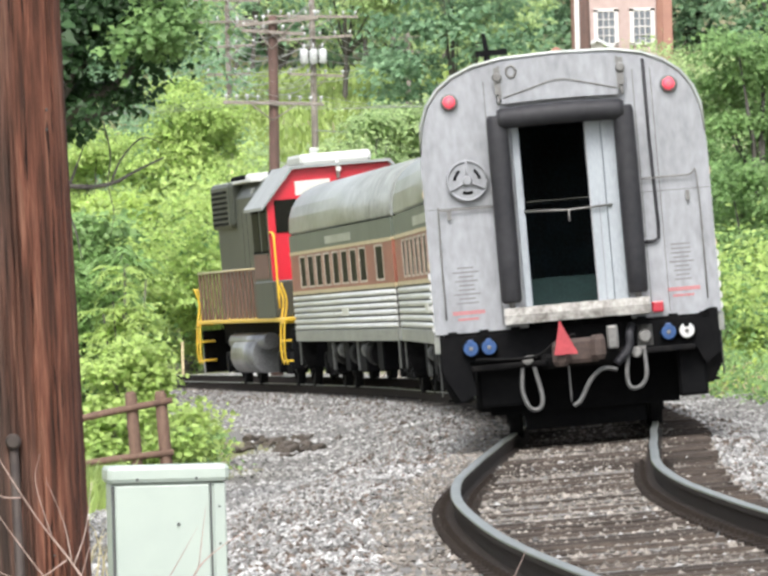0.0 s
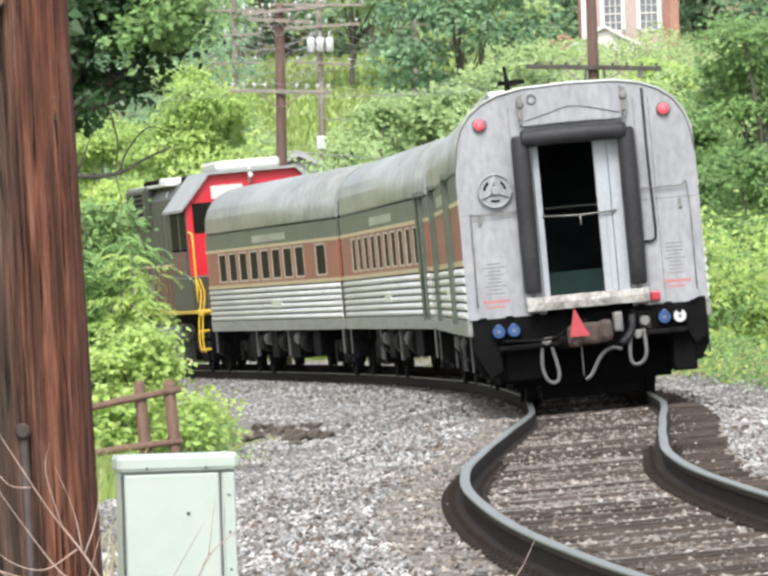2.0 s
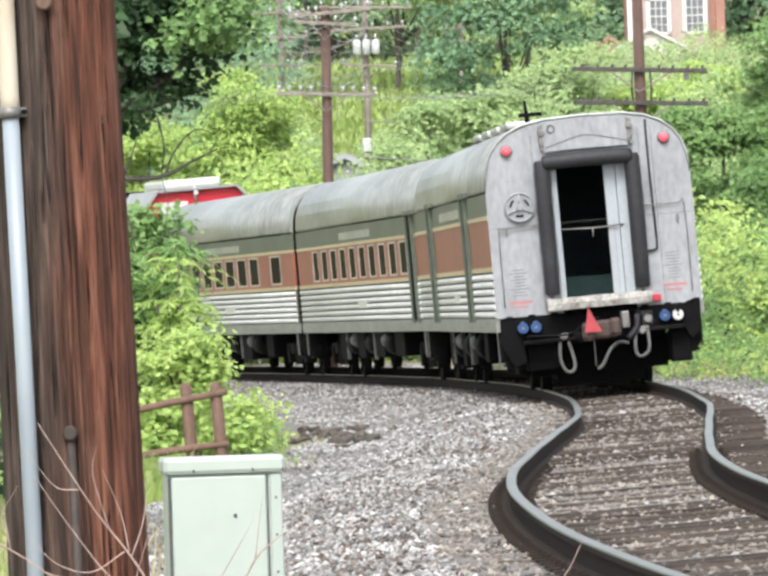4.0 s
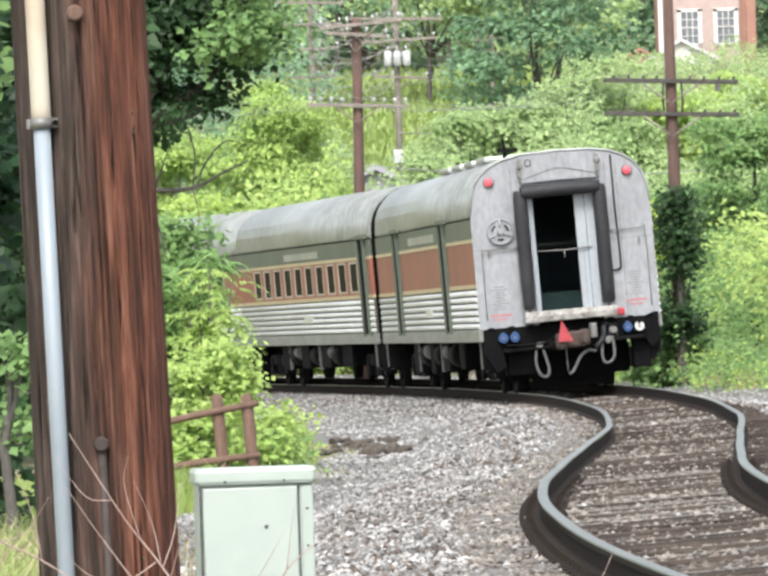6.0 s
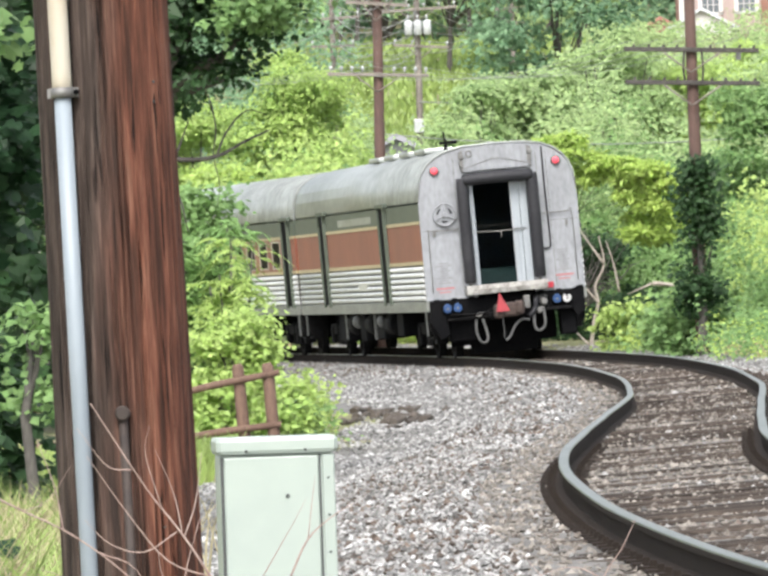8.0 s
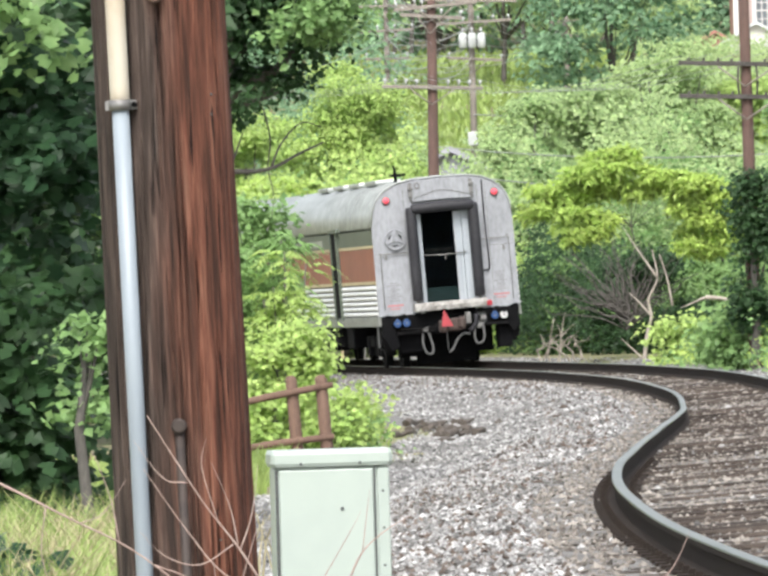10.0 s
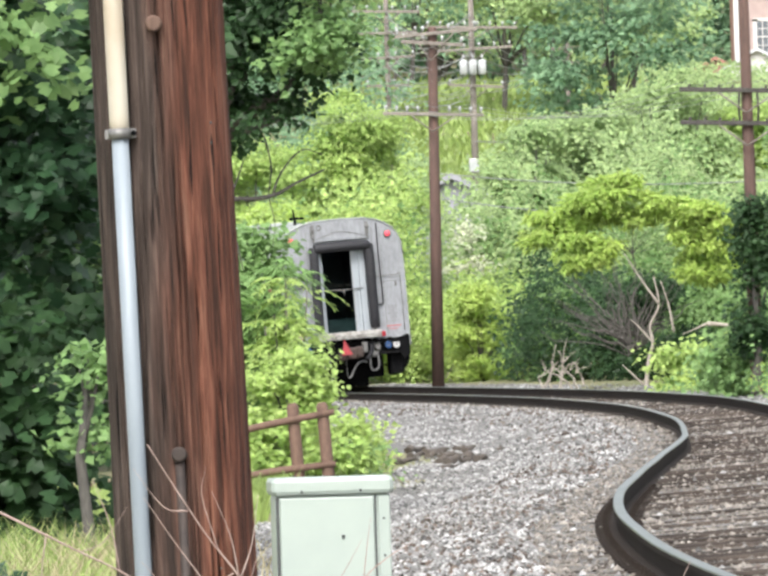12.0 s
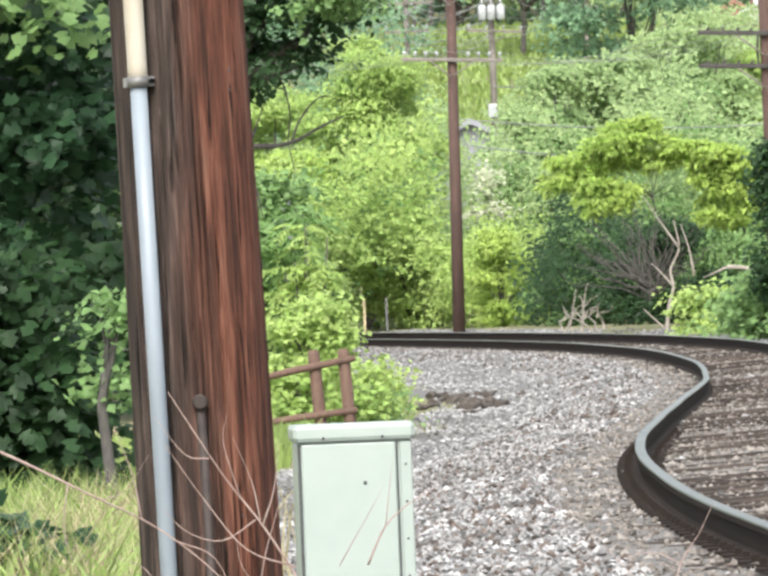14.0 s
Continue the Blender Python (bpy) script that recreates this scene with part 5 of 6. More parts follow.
# ---- near pole, conduit and cabinet ----
def near_pole():
    base = float(ground_z(-0.77, 17.4)) - 0.3
    pole = thing("near_utility_pole", "thick streaked red-brown wooden pole with grey conduit", "utility pole", at=pose(-0.80, 17.4, 1.0, 0, -1.35, 0))
    rng = random.Random(4)
    n, rings = 230, 150
    vs, fs = [], []
    for r in range(rings):
        z = base - 1.0 + (9.0 - base) * (r / (rings - 1)) ** 1.6
        rad = 0.153 - 0.0042 * (z + 1)
        for k in range(n):
            a = 2 * math.pi * k / n
            c, d = math.cos(a), math.sin(a)
            ridge = noise.noise(Vector((c * 7, d * 7, z * 0.8)))
            check = noise.noise(Vector((c * 11 + 5, d * 11, z * 0.55)))
            q = rad + 0.003 * ridge - 0.013 * min(1.0, max(0.0, (0.1 - abs(check)) / 0.07)) * (1 if ridge > -0.1 else 0)
            vs.append((q * c, q * d, z))
    for r in range(rings - 1):
        fs += [(r * n + k, r * n + (k + 1) % n, (r + 1) * n + (k + 1) % n, (r + 1) * n + k) for k in range(n)]
    s = Shape().add(vs, fs, True)
    s.f.append(tuple((rings - 1) * n + k for k in range(n)))
    s.smooth.append(False)
    part("shaft", s, POLE_NEAR, pole, "streaked red-brown timber shaft")
    cx, cy = -0.085, -0.152
    part("conduit", Shape().tube([(cx, cy, base - 1), (cx, cy, 0.0), (cx, cy, 0.62)], 0.0185, 14), PIPE_GREY, pole, "blue-grey plastic conduit")
    part("upper_conduit", Shape().tube([(cx, cy, 0.62), (cx, cy, 0.66), (cx, cy, 4.0)], 0.0215, 14), PIPE_OLD, pole, "yellowed white conduit")
    cl = part("clamp", Shape().tube([(cx, cy, 0.618), (cx, cy, 0.64)], 0.025, 14).box(cx - 0.032, cx + 0.034, cy - 0.002, cy + 0.03, 0.619, 0.639), GREY_METAL, pole, "grey steel pipe clamp")
    part("clamp_bolt", Shape().disc((cx + 0.03, cy, 0.629), (0, -1, 0), 0.006, 0.012, 8), BLACK, cl)
    rod = part("ground_rod", Shape().tube([(0.005, -0.151, base - 1), (0.005, -0.151, -0.075)], 0.0105, 10), ARM_DARK, pole, "dark capped ground wire moulding")
    part("cap", Shape().disc((0.005, -0.152, -0.062), (0, -1, 0), 0.017, 0.018, 14), ARM_DARK, rod, "round brown cap")
    part("bolt", Shape().disc((0.0, -0.15, 0.86), (0, -1, 0), 0.018, 0.03, 10), FENCE_WOOD, pole, "rusty through-bolt head")
    knots = Shape()
    for k in range(7):
        a = rng.uniform(-2.6, -0.6)
        z = rng.uniform(-0.6, 0.9)
        knots.disc((0.147 * math.cos(a), 0.147 * math.sin(a), z), (math.cos(a), math.sin(a), 0), rng.uniform(0.002, 0.0035), 0.003, 7)
    tagged(part("staples", knots, CABINET_DARK, pole), kind="stuff")


def signal_cabinet():
    g = float(ground_z(-0.71, 26.2))
    box = thing("trackside_cabinet", "pale green-grey metal trackside cabinet with flat lid", "cabinet", at=pose(-0.705, 26.0, 0, 0, 0, 5))
    part("body", Shape().box(-0.185, 0.185, 0.0, 0.3, g - 0.1, 0.68, chamfer=0.008), CABINET, box, "pale green-grey sheet body")
    part("lid", Shape().box(-0.196, 0.196, -0.022, 0.32, 0.682, 0.735, chamfer=0.012), CABINET, box, "slightly overhanging lid")
    d = part("door", Shape().box(-0.172, 0.132, -0.012, 0.0, g + 0.05, 0.672, chamfer=0.004), CABINET, box, "flat door")
    part("door_gap", Shape().box(0.134, 0.1385, -0.006, 0.0, g + 0.05, 0.676), CABINET_DARK, box)
    part("edge_strip", Shape().box(0.145, 0.183, -0.008, 0.0, g + 0.05, 0.674, chamfer=0.003), CABINET, box)
    # dark strip stands in for the shade on the cabinet's left side
    part("side_shade_strip", Shape().box(-0.184, -0.174, -0.004, 0.0, g + 0.05, 0.674), CABINET_DARK, box)
    part("latch", Shape().disc((0.03, -0.012, 0.545), (0, -1, 0), 0.006, 0.006, 10), CABINET_DARK, d)
    for x in (-0.1, 0.09):
        part("lid_screw", Shape().disc((x, -0.022, 0.692), (0, -1, 0), 0.005, 0.005, 8), CABINET_DARK, box)
    for k in range(4):
        part("strip_screw", Shape().disc((0.163, -0.008, 0.6 - 0.12 * k), (0, -1, 0), 0.004, 0.004, 8), CABINET_DARK, box)


near_pole()
signal_cabinet()

# ---- split rail fence ----
fence = thing("split_rail_fence", "red-brown split rail fence with two leaning posts", "fence")
rf = random.Random(6)
for x, lean in ((-2.73, -0.07), (-2.41, -0.07)):
    g = float(ground_z(x, 87))
    part("post", Shape().tube([(x - lean * 0.8, 87, g - 0.2), (x - lean * 0.3, 87, g + 0.3), (x + lean * 0.3, 87, 0.5), (x + lean * 0.4, 87, 0.545)], [0.075, 0.07, 0.066, 0.045], 9), FENCE_WOOD, fence, "rough split post")
for (xa, za), (xb, zb) in (((-3.7, 0.18), (-2.3, 0.44)), ((-3.6, -0.27), (-2.3, -0.12)), ((-5.4, 0.1), (-3.6, 0.2)), ((-5.4, -0.3), (-3.5, -0.25))):
    part("fence_rail", Shape().tube([(xa, 86.95, za), ((xa + xb) / 2, 86.93, (za + zb) / 2 + 0.015), (xb, 86.95, zb)], [0.035, 0.042, 0.036], 7), FENCE_WOOD, fence, "long split rail")
for x in (-3.75, -4.6, -5.4):
    part("post", Shape().tube([(x, 87, -0.7), (x, 87, 0.4), (x, 87, 0.45)], [0.07, 0.066, 0.04], 9), FENCE_WOOD, fence, "rough split post")

# ---- poles and wires along the line ----
utility_pole(-2.63, 195, 8.75, 0.135, "tall red-brown pole with one long insulator arm", [(6.64, 1.22, 0, 10, 2.7), (8.35, 0.75, 0.0, 4, 5), (8.6, 1.0, 0.1, 4, -4)], lean=0.12)
ivy_pole = utility_pole(3.9, 150, 8.2, 0.112, "brown pole with two old crossarms and ivy round its foot", [(5.64, 1.25, 0, 0, 2.6), (5.03, 1.25, 0, 0, 2.4)], lean=-0.05, arm_timber=ARM_OLD)
for z in (5.64, 5.03):
    for dx in (-1.1, -0.82, -0.55, -0.3, 0.32, 0.58, 0.86, 1.12):
        part("line_pin", Shape().tube([(dx, -0.16, z - 0.02 - 0.045 * dx), (dx, -0.16, z + 0.075 - 0.045 * dx), (dx + 0.03, -0.16, z + 0.09 - 0.045 * dx)], [0.02, 0.028, 0.015], 6), ARM_OLD, ivy_pole, "dark iron line pin")
for dx in (-0.17, 0.15):
    part("arm_strut", Shape().tube([(dx, -0.16, 4.98), (dx * 1.15, -0.17, 5.3), (dx, -0.16, 5.66)], 0.022, 6), ARM_OLD, ivy_pole, "dark strut between the arms")
part("hanging_box", Shape().box(0.78, 0.88, -0.2, -0.1, 5.42, 5.6, chamfer=0.01), PALE_GEAR, ivy_pole, "small grey box under the arm")
p3 = utility_pole(-2.1, 262, 12.4, 0.11, "grey pole carrying pale transformers far off", [(11.3, 1.5, 0, 8, 2), (10.6, 1.3, 0, 6, -2), (9.4, 0.9, 0.1, 4, 4)], timber=ARM)
for dx in (-0.28, 0.02, 0.32):
    t = part("transformer", Shape().tube([(dx, -0.3, 9.75), (dx, -0.3, 9.8), (dx, -0.3, 10.2), (dx, -0.3, 10.25)], [0.1, 0.14, 0.14, 0.09], 12), INSULATOR, p3, "pale transformer can")
    part("bushing", Shape().tube([(dx, -0.3, 10.25), (dx, -0.3, 10.42)], 0.03, 6), INSULATOR, t)
part("grey_box", Shape().box(-0.2, 0.12, -0.3, -0.1, 6.6, 7.05, chamfer=0.03), INSULATOR, p3)
utility_pole(-4.85, 262, 12.6, 0.09, "far grey pole with several short arms", [(11.9, 1.1, 0, 6, 2), (11.2, 1.0, 0, 4, 0), (10.4, 0.9, 0, 4, -2), (9.5, 0.7, 0, 4, 0)], timber=ARM)
utility_pole(1.09, 300, 12.1, 0.13, "far pale grey pole with small arm", [(11.9, 0.7, 0, 3, 0), (11.4, 0.5, 0, 0, 8)], timber=ARM)
for k in range(5):
    off = -1.15 + 0.5 * k
    wire((3.9 + off, 149.8, 5.85), (-2.5 + off, 194.8, 6.85), 0.5, 0.005)
    wire((-2.5 + off, 194.8, 6.85), (-14 + off, 235, 8.2), 0.5, 0.004)
for k in range(6):
    z = 8.4 + 0.28 * k
    wire((-12.0, 262, z + 0.3), (-2.1, 261.8, z + 0.6), 0.5 + 0.1 * k, 0.008)
    wire((-2.1, 261.8, z + 1.1), (-2.5, 195.2, 6.9 + 0.3 * k), 0.3, 0.008)
for k in range(7):
    z = 9.2 + 0.42 * k
    wire((-4.85, 261.8, z), (-2.1, 261.8, z + 0.25 * (k % 3)), 0.25 + 0.06 * k, 0.012)
    wire((-2.55, 194.8, 6.9 + 0.27 * k), (-4.85, 261.8, z + 0.2), 0.3, 0.009)
    wire((-2.1, 261.8, z), (1.09, 299.8, 11.9 - 0.1 * k), 0.5, 0.012)
wire((-2.42, 194.8, 5.2), (14, 205, 6.0), 0.7, 0.014)
wire((-2.1, 261.8, 7.6), (20, 258, 8.4), 0.6, 0.02)
wire((-2.42, 194.8, 8.3), (-11.5, 186, 5.4), 0.35, 0.006)
wire((-2.42, 194.8, 4.6), (14, 200, 5.2), 0.9, 0.014)

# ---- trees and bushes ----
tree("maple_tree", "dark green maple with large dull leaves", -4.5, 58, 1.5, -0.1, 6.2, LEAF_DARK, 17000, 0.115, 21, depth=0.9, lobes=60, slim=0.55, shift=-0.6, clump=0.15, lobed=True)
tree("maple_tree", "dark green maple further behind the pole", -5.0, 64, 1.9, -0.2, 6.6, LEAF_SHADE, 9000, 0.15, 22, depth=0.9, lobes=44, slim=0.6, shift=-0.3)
# lower shoots use the shade-dark leaf so that they do not look lit
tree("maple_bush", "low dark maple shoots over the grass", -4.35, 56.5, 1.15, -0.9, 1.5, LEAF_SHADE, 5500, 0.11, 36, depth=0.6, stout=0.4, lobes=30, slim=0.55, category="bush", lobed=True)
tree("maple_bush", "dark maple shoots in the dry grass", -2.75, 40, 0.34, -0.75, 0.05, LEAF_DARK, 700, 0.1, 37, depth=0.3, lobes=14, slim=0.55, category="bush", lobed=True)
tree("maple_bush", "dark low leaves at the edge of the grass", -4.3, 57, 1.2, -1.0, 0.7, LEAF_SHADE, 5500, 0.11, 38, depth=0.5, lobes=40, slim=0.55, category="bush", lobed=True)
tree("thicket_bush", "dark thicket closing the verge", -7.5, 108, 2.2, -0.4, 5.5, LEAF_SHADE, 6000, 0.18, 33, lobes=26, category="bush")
tree("thicket_bush", "green thicket behind the sumac", -6.4, 112, 1.5, -0.4, 4.0, LEAF_MID, 4500, 0.17, 34, lobes=20, category="bush")
tree("maple_spray", "lighter maple leaves high in the crown", -4.5, 56.8, 1.4, 2.3, 4.6, LEAF_MID, 1500, 0.11, 39, depth=0.3, lobes=26, slim=0.55, category="branch", lobed=True, foot=2.4, stout=0.4)
tree("vine_bush", "light green vine tangle below the maple", -2.84, 50, 0.13, 0.45, 1.2, LEAF_MID, 330, 0.062, 23, lobes=12, slim=0.55, category="bush")
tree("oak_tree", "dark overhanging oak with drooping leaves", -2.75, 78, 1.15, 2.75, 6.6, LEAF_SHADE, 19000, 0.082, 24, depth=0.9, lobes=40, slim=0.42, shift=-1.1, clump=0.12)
# sunlight at the oak's edge is put into the lighter leaf green
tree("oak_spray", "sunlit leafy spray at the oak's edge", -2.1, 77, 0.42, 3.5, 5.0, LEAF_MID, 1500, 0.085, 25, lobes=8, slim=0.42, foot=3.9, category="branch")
stick("bare_branch", "bare dark oak branch below the leaves", [([(-3.6, 78, 2.75), (-2.95, 78, 2.6), (-2.6, 78, 2.62), (-2.35, 78, 2.74), (-2.08, 78, 2.86)], 0.032), ([(-2.6, 78, 2.62), (-2.5, 78, 2.85), (-2.3, 78, 3.05), (-2.1, 78, 3.0)], 0.014),
                         ([(-2.66, 78, 3.2), (-2.6, 78, 2.9), (-2.63, 78, 2.62), (-2.58, 78, 2.35), (-2.61, 78, 2.15)], 0.01), ([(-3.3, 78, 2.7), (-3.0, 78, 2.3), (-2.9, 78, 1.9)], 0.02), ([(-3.0, 78, 2.62), (-2.85, 78, 3.0)], 0.016)], BARK)
fronds("sumac_bush", "green sumac bush with long feathered leaves behind the fence", -3.3, 93, 0.55, -0.2, 2.75, LEAF_SUMAC, 420, 0.36, 26, depth=0.5, stems=11)
fronds("sumac_bush", "pale green young sumac with feathered leaves", -2.95, 92, 0.42, 0.5, 2.15, LEAF_BRIGHT, 110, 0.36, 27, depth=0.4, stems=5)
tree("thicket_bush", "green undergrowth inside the sumac", -3.45, 94, 0.5, -0.3, 2.8, LEAF_MID, 5800, 0.08, 126, depth=0.4, lobes=26, category="bush")
tree("maple_sapling", "bright green maple sapling at the track's edge", -2.88, 90, 0.4, 0.2, 1.1, LEAF_BRIGHT, 3800, 0.062, 28, depth=0.4, lobes=22, slim=0.55, category="bush")
tree("weed_clump", "low bright weeds beside the fence", -2.3, 89.5, 0.27, -0.35, 0.33, LEAF_BRIGHT, 1100, 0.08, 29, depth=0.5, lobes=12, slim=0.4, category="weeds")
tree("weed_clump", "low green weeds under the fence rails", -3.0, 89.5, 0.7, -0.4, 0.35, LEAF_BRIGHT, 1700, 0.09, 30, depth=0.5, lobes=14, slim=0.4, category="weeds")
tree("weed_clump", "dark weeds on the gravel edge", -2.25, 95, 0.26, -0.45, -0.02, LEAF_MID, 550, 0.08, 31, depth=1.2, lobes=9, slim=0.4, category="weeds")
FAR = [
    # x, y, half width, crown foot, top, leaf, leaves, leaf length, lobes
    ("locust_tree", "bright yellow-green locust behind the line", -5.3, 218, 2.1, 0.3, 8.3, LEAF_BRIGHT, 8500, 0.19, 30),
    ("locust_tree", "yellow-green locust with drooping branches", -8.0, 220, 1.9, 0.2, 7.0, LEAF_BRIGHT, 6000, 0.19, 24),
    ("locust_tree", "pale lime locust beside the tall pole", -6.6, 212, 1.5, 0.0, 5.0, LEAF_LIME, 4000, 0.18, 20),
    ("locust_tree", "green locust low over the bend", -4.0, 210, 1.5, -0.2, 3.4, LEAF_BRIGHT, 4200, 0.18, 18),
    ("box_elder", "mid green box elder with dark hollows", -0.45, 215, 1.5, -0.1, 7.2, LEAF_FAR, 9000, 0.2, 30),
    ("box_elder", "mid green box elder in the thicket", 1.2, 222, 1.9, 0.2, 7.8, LEAF_FAR, 8000, 0.22, 28),
    ("box_elder", "broad green box elder crown", 3.6, 232, 2.4, 1.5, 8.8, LEAF_FAR, 9000, 0.23, 30),
    ("box_elder", "bright crowned box elder on the slope", 6.2, 235, 2.4, 1.0, 8.0, LEAF_BRIGHT, 7500, 0.23, 28),
    ("thicket_bush", "shaded bush at the far side of the bend", 0.6, 196, 1.3, -0.3, 2.6, LEAF_MID, 3600, 0.17, 16),
    # shade below the sumac is put into this bush's leaf colour
    ("thicket_bush", "bush in shade-dark leaf colour under the sumac", 2.2, 186, 1.5, -0.2, 2.4, LEAF_SHADE, 3200, 0.17, 15),
    ("thicket_bush", "mid green bush along the bend", 4.8, 190, 1.9, -0.4, 4.6, LEAF_MID, 6000, 0.19, 24),
    ("box_elder", "mid green tree beside the ivy pole", 6.5, 182, 1.8, 0.0, 6.0, LEAF_MID, 6500, 0.19, 24),
    ("box_elder", "bright green tree on the bank by the line", 8.0, 168, 1.8, 2.4, 7.2, LEAF_MID, 5500, 0.19, 22),
    ("box_elder", "leafy mid green tree on the bank", 7.6, 164, 1.5, 0.2, 4.4, LEAF_MID, 5500, 0.17, 22),
    ("box_elder", "tall green tree further along the bank", 9.6, 175, 2.2, 0.5, 9.0, LEAF_MID, 7500, 0.2, 26),
    ("thicket_bush", "bright low bush on the bank", 6.6, 158, 0.9, -0.4, 1.9, LEAF_BRIGHT, 2400, 0.14, 12),
    ("thicket_bush", "lime green bush behind the tall pole", -1.6, 203, 0.8, -0.2, 2.6, LEAF_LIME, 2400, 0.16, 12),
    ("woodland_tree", "pale green treetop below the houses", 7.6, 262, 2.2, 2.0, 9.0, LEAF_FAR, 3500, 0.24, 16),
    ("woodland_tree", "bright treetop below the houses", 9.8, 300, 2.6, 4.0, 10.4, LEAF_BRIGHT, 3500, 0.27, 16),
    ("woodland_tree", "green treetop before the gabled house", 11.4, 345, 3.0, 6.0, 11.6, LEAF_FAR, 3500, 0.3, 16),
    ("woodland_tree", "fresh green treetop before the brick house", 14.5, 400, 3.4, 8.0, 13.8, LEAF_FAR, 3500, 0.34, 16),
    ("woodland_tree", "green treetop on the slope", 4.6, 275, 2.6, 4.0, 10.0, LEAF_FAR, 3500, 0.26, 16),
    ("box_elder", "tall green crown behind the locusts", -9.5, 236, 2.4, 1.5, 9.5, LEAF_FAR, 7000, 0.22, 24),
]
for k, (nm, lab, x, y, half, lo, hi, mat, n, leaf, lob) in enumerate(FAR):
    tree(nm, lab, x, y, half, lo, hi, mat, int(n * 3.1), leaf * 0.62, 100 + 3 * k, depth=half * 0.8, lobes=int(lob * 1.7), clump=0.15, slim=0.36, category="bush" if "bush" in nm else "tree")
rs = np.random.default_rng(61)
sumac_lumps = []
for k in range(58):
    u = rs.uniform(-1, 1)
    sumac_lumps.append((2.0 * u + rs.normal(0, 0.1), rs.uniform(-0.6, 0.6), 3.55 + 0.95 * (1 - abs(u) ** 1.5) - abs(rs.normal(0, 0.5)) * (1 - 0.3 * abs(u)), rs.uniform(0.16, 0.34), 0.3, rs.uniform(0.07, 0.14)))
for k in range(16):
    sumac_lumps.append((rs.uniform(1.0, 2.3), -0.3, rs.uniform(2.3, 3.5), rs.uniform(0.15, 0.28), 0.25, 0.1))
for k in range(12):
    sumac_lumps.append((rs.uniform(-1.4, -0.6), -0.4, rs.uniform(2.6, 3.4), rs.uniform(0.15, 0.28), 0.25, 0.1))
tree("sumac_tree", "flat-topped lime green sumac above dead twigs", 1.95, 172, 2.0, 2.6, 4.6, LEAF_LIME, 15000, 0.17, 61, slim=0.2, foot=2.6, clump=0.09, stout=0.35, lumps=sumac_lumps)
tree("elder_bush", "creamy white elder flowers beside the tall pole", -1.85, 212.5, 0.5, 2.7, 4.3, BLOSSOM, 620, 0.1, 65, depth=0.3, lobes=12, category="bush", stout=0.2, foot=2.4)
tree("ivy", "dark ivy climbing the brown pole", 3.87, 149.7, 0.2, 0.4, 3.9, LEAF_SHADE, 3000, 0.1, 62, depth=0.25, lobes=34, slim=0.6, category="ivy")
tree("thicket_bush", "green bush at the foot of the ivy pole", 3.9, 151, 0.8, -0.3, 1.3, LEAF_MID, 2400, 0.13, 63, lobes=14, category="bush")
tree("thicket_bush", "bright bush near the white rocks", 2.9, 163, 0.7, -0.3, 0.9, LEAF_BRIGHT, 1700, 0.12, 64, lobes=12, category="bush")

# light from above is put in as brighter leaf colours on the sapling tops
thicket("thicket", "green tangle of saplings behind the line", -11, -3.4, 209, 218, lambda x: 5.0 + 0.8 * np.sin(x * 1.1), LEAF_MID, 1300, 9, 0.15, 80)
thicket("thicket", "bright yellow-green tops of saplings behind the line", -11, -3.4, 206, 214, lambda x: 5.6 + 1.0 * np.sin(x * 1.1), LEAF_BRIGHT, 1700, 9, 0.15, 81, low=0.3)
thicket("thicket", "green saplings before the shed", -5.0, -0.9, 226, 234, lambda x: 5.3 + 0.25 * np.sin(x * 3), LEAF_FAR, 1100, 9, 0.14, 82, low=0.1)
thicket("thicket", "low bright saplings beside the tall pole", -3.6, -0.6, 205, 212, lambda x: 3.4 + 0.2 * x, LEAF_BRIGHT, 800, 9, 0.14, 83)
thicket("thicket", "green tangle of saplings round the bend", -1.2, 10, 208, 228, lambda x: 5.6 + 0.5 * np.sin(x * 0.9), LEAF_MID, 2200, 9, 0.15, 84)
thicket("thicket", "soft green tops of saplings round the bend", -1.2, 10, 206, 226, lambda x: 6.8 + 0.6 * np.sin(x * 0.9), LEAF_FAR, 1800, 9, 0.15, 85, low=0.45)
# the hollow's shade is put into the leaf colour
thicket("thicket", "growth in shade-dark leaf colour for the hollow beside the outer rail", -0.9, 2.8, 190, 204, lambda x: 3.0 + 0.4 * np.sin(x * 1.7), LEAF_SHADE, 1000, 9, 0.13, 95)
thicket("thicket", "shaded green undergrowth beside the outer rail", 1.8, 7, 186, 200, lambda x: 2.4 + 0.4 * np.sin(x * 1.7), LEAF_MID, 1100, 9, 0.13, 87)
# bank growth: lit tops are a brighter leaf colour over darker green
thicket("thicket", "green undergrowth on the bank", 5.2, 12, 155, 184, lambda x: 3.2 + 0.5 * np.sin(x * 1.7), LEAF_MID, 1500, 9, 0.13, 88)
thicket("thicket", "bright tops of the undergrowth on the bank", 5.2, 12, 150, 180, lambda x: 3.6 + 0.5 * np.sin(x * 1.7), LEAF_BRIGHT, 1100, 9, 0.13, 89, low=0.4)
thicket("weeds", "low mixed weeds along the outer rail", 3.1, 4.4, 112, 160, lambda x: 0.5 + 0.15 * np.sin(x * 3), LEAF_MID, 700, 8, 0.09, 97, beside=True)
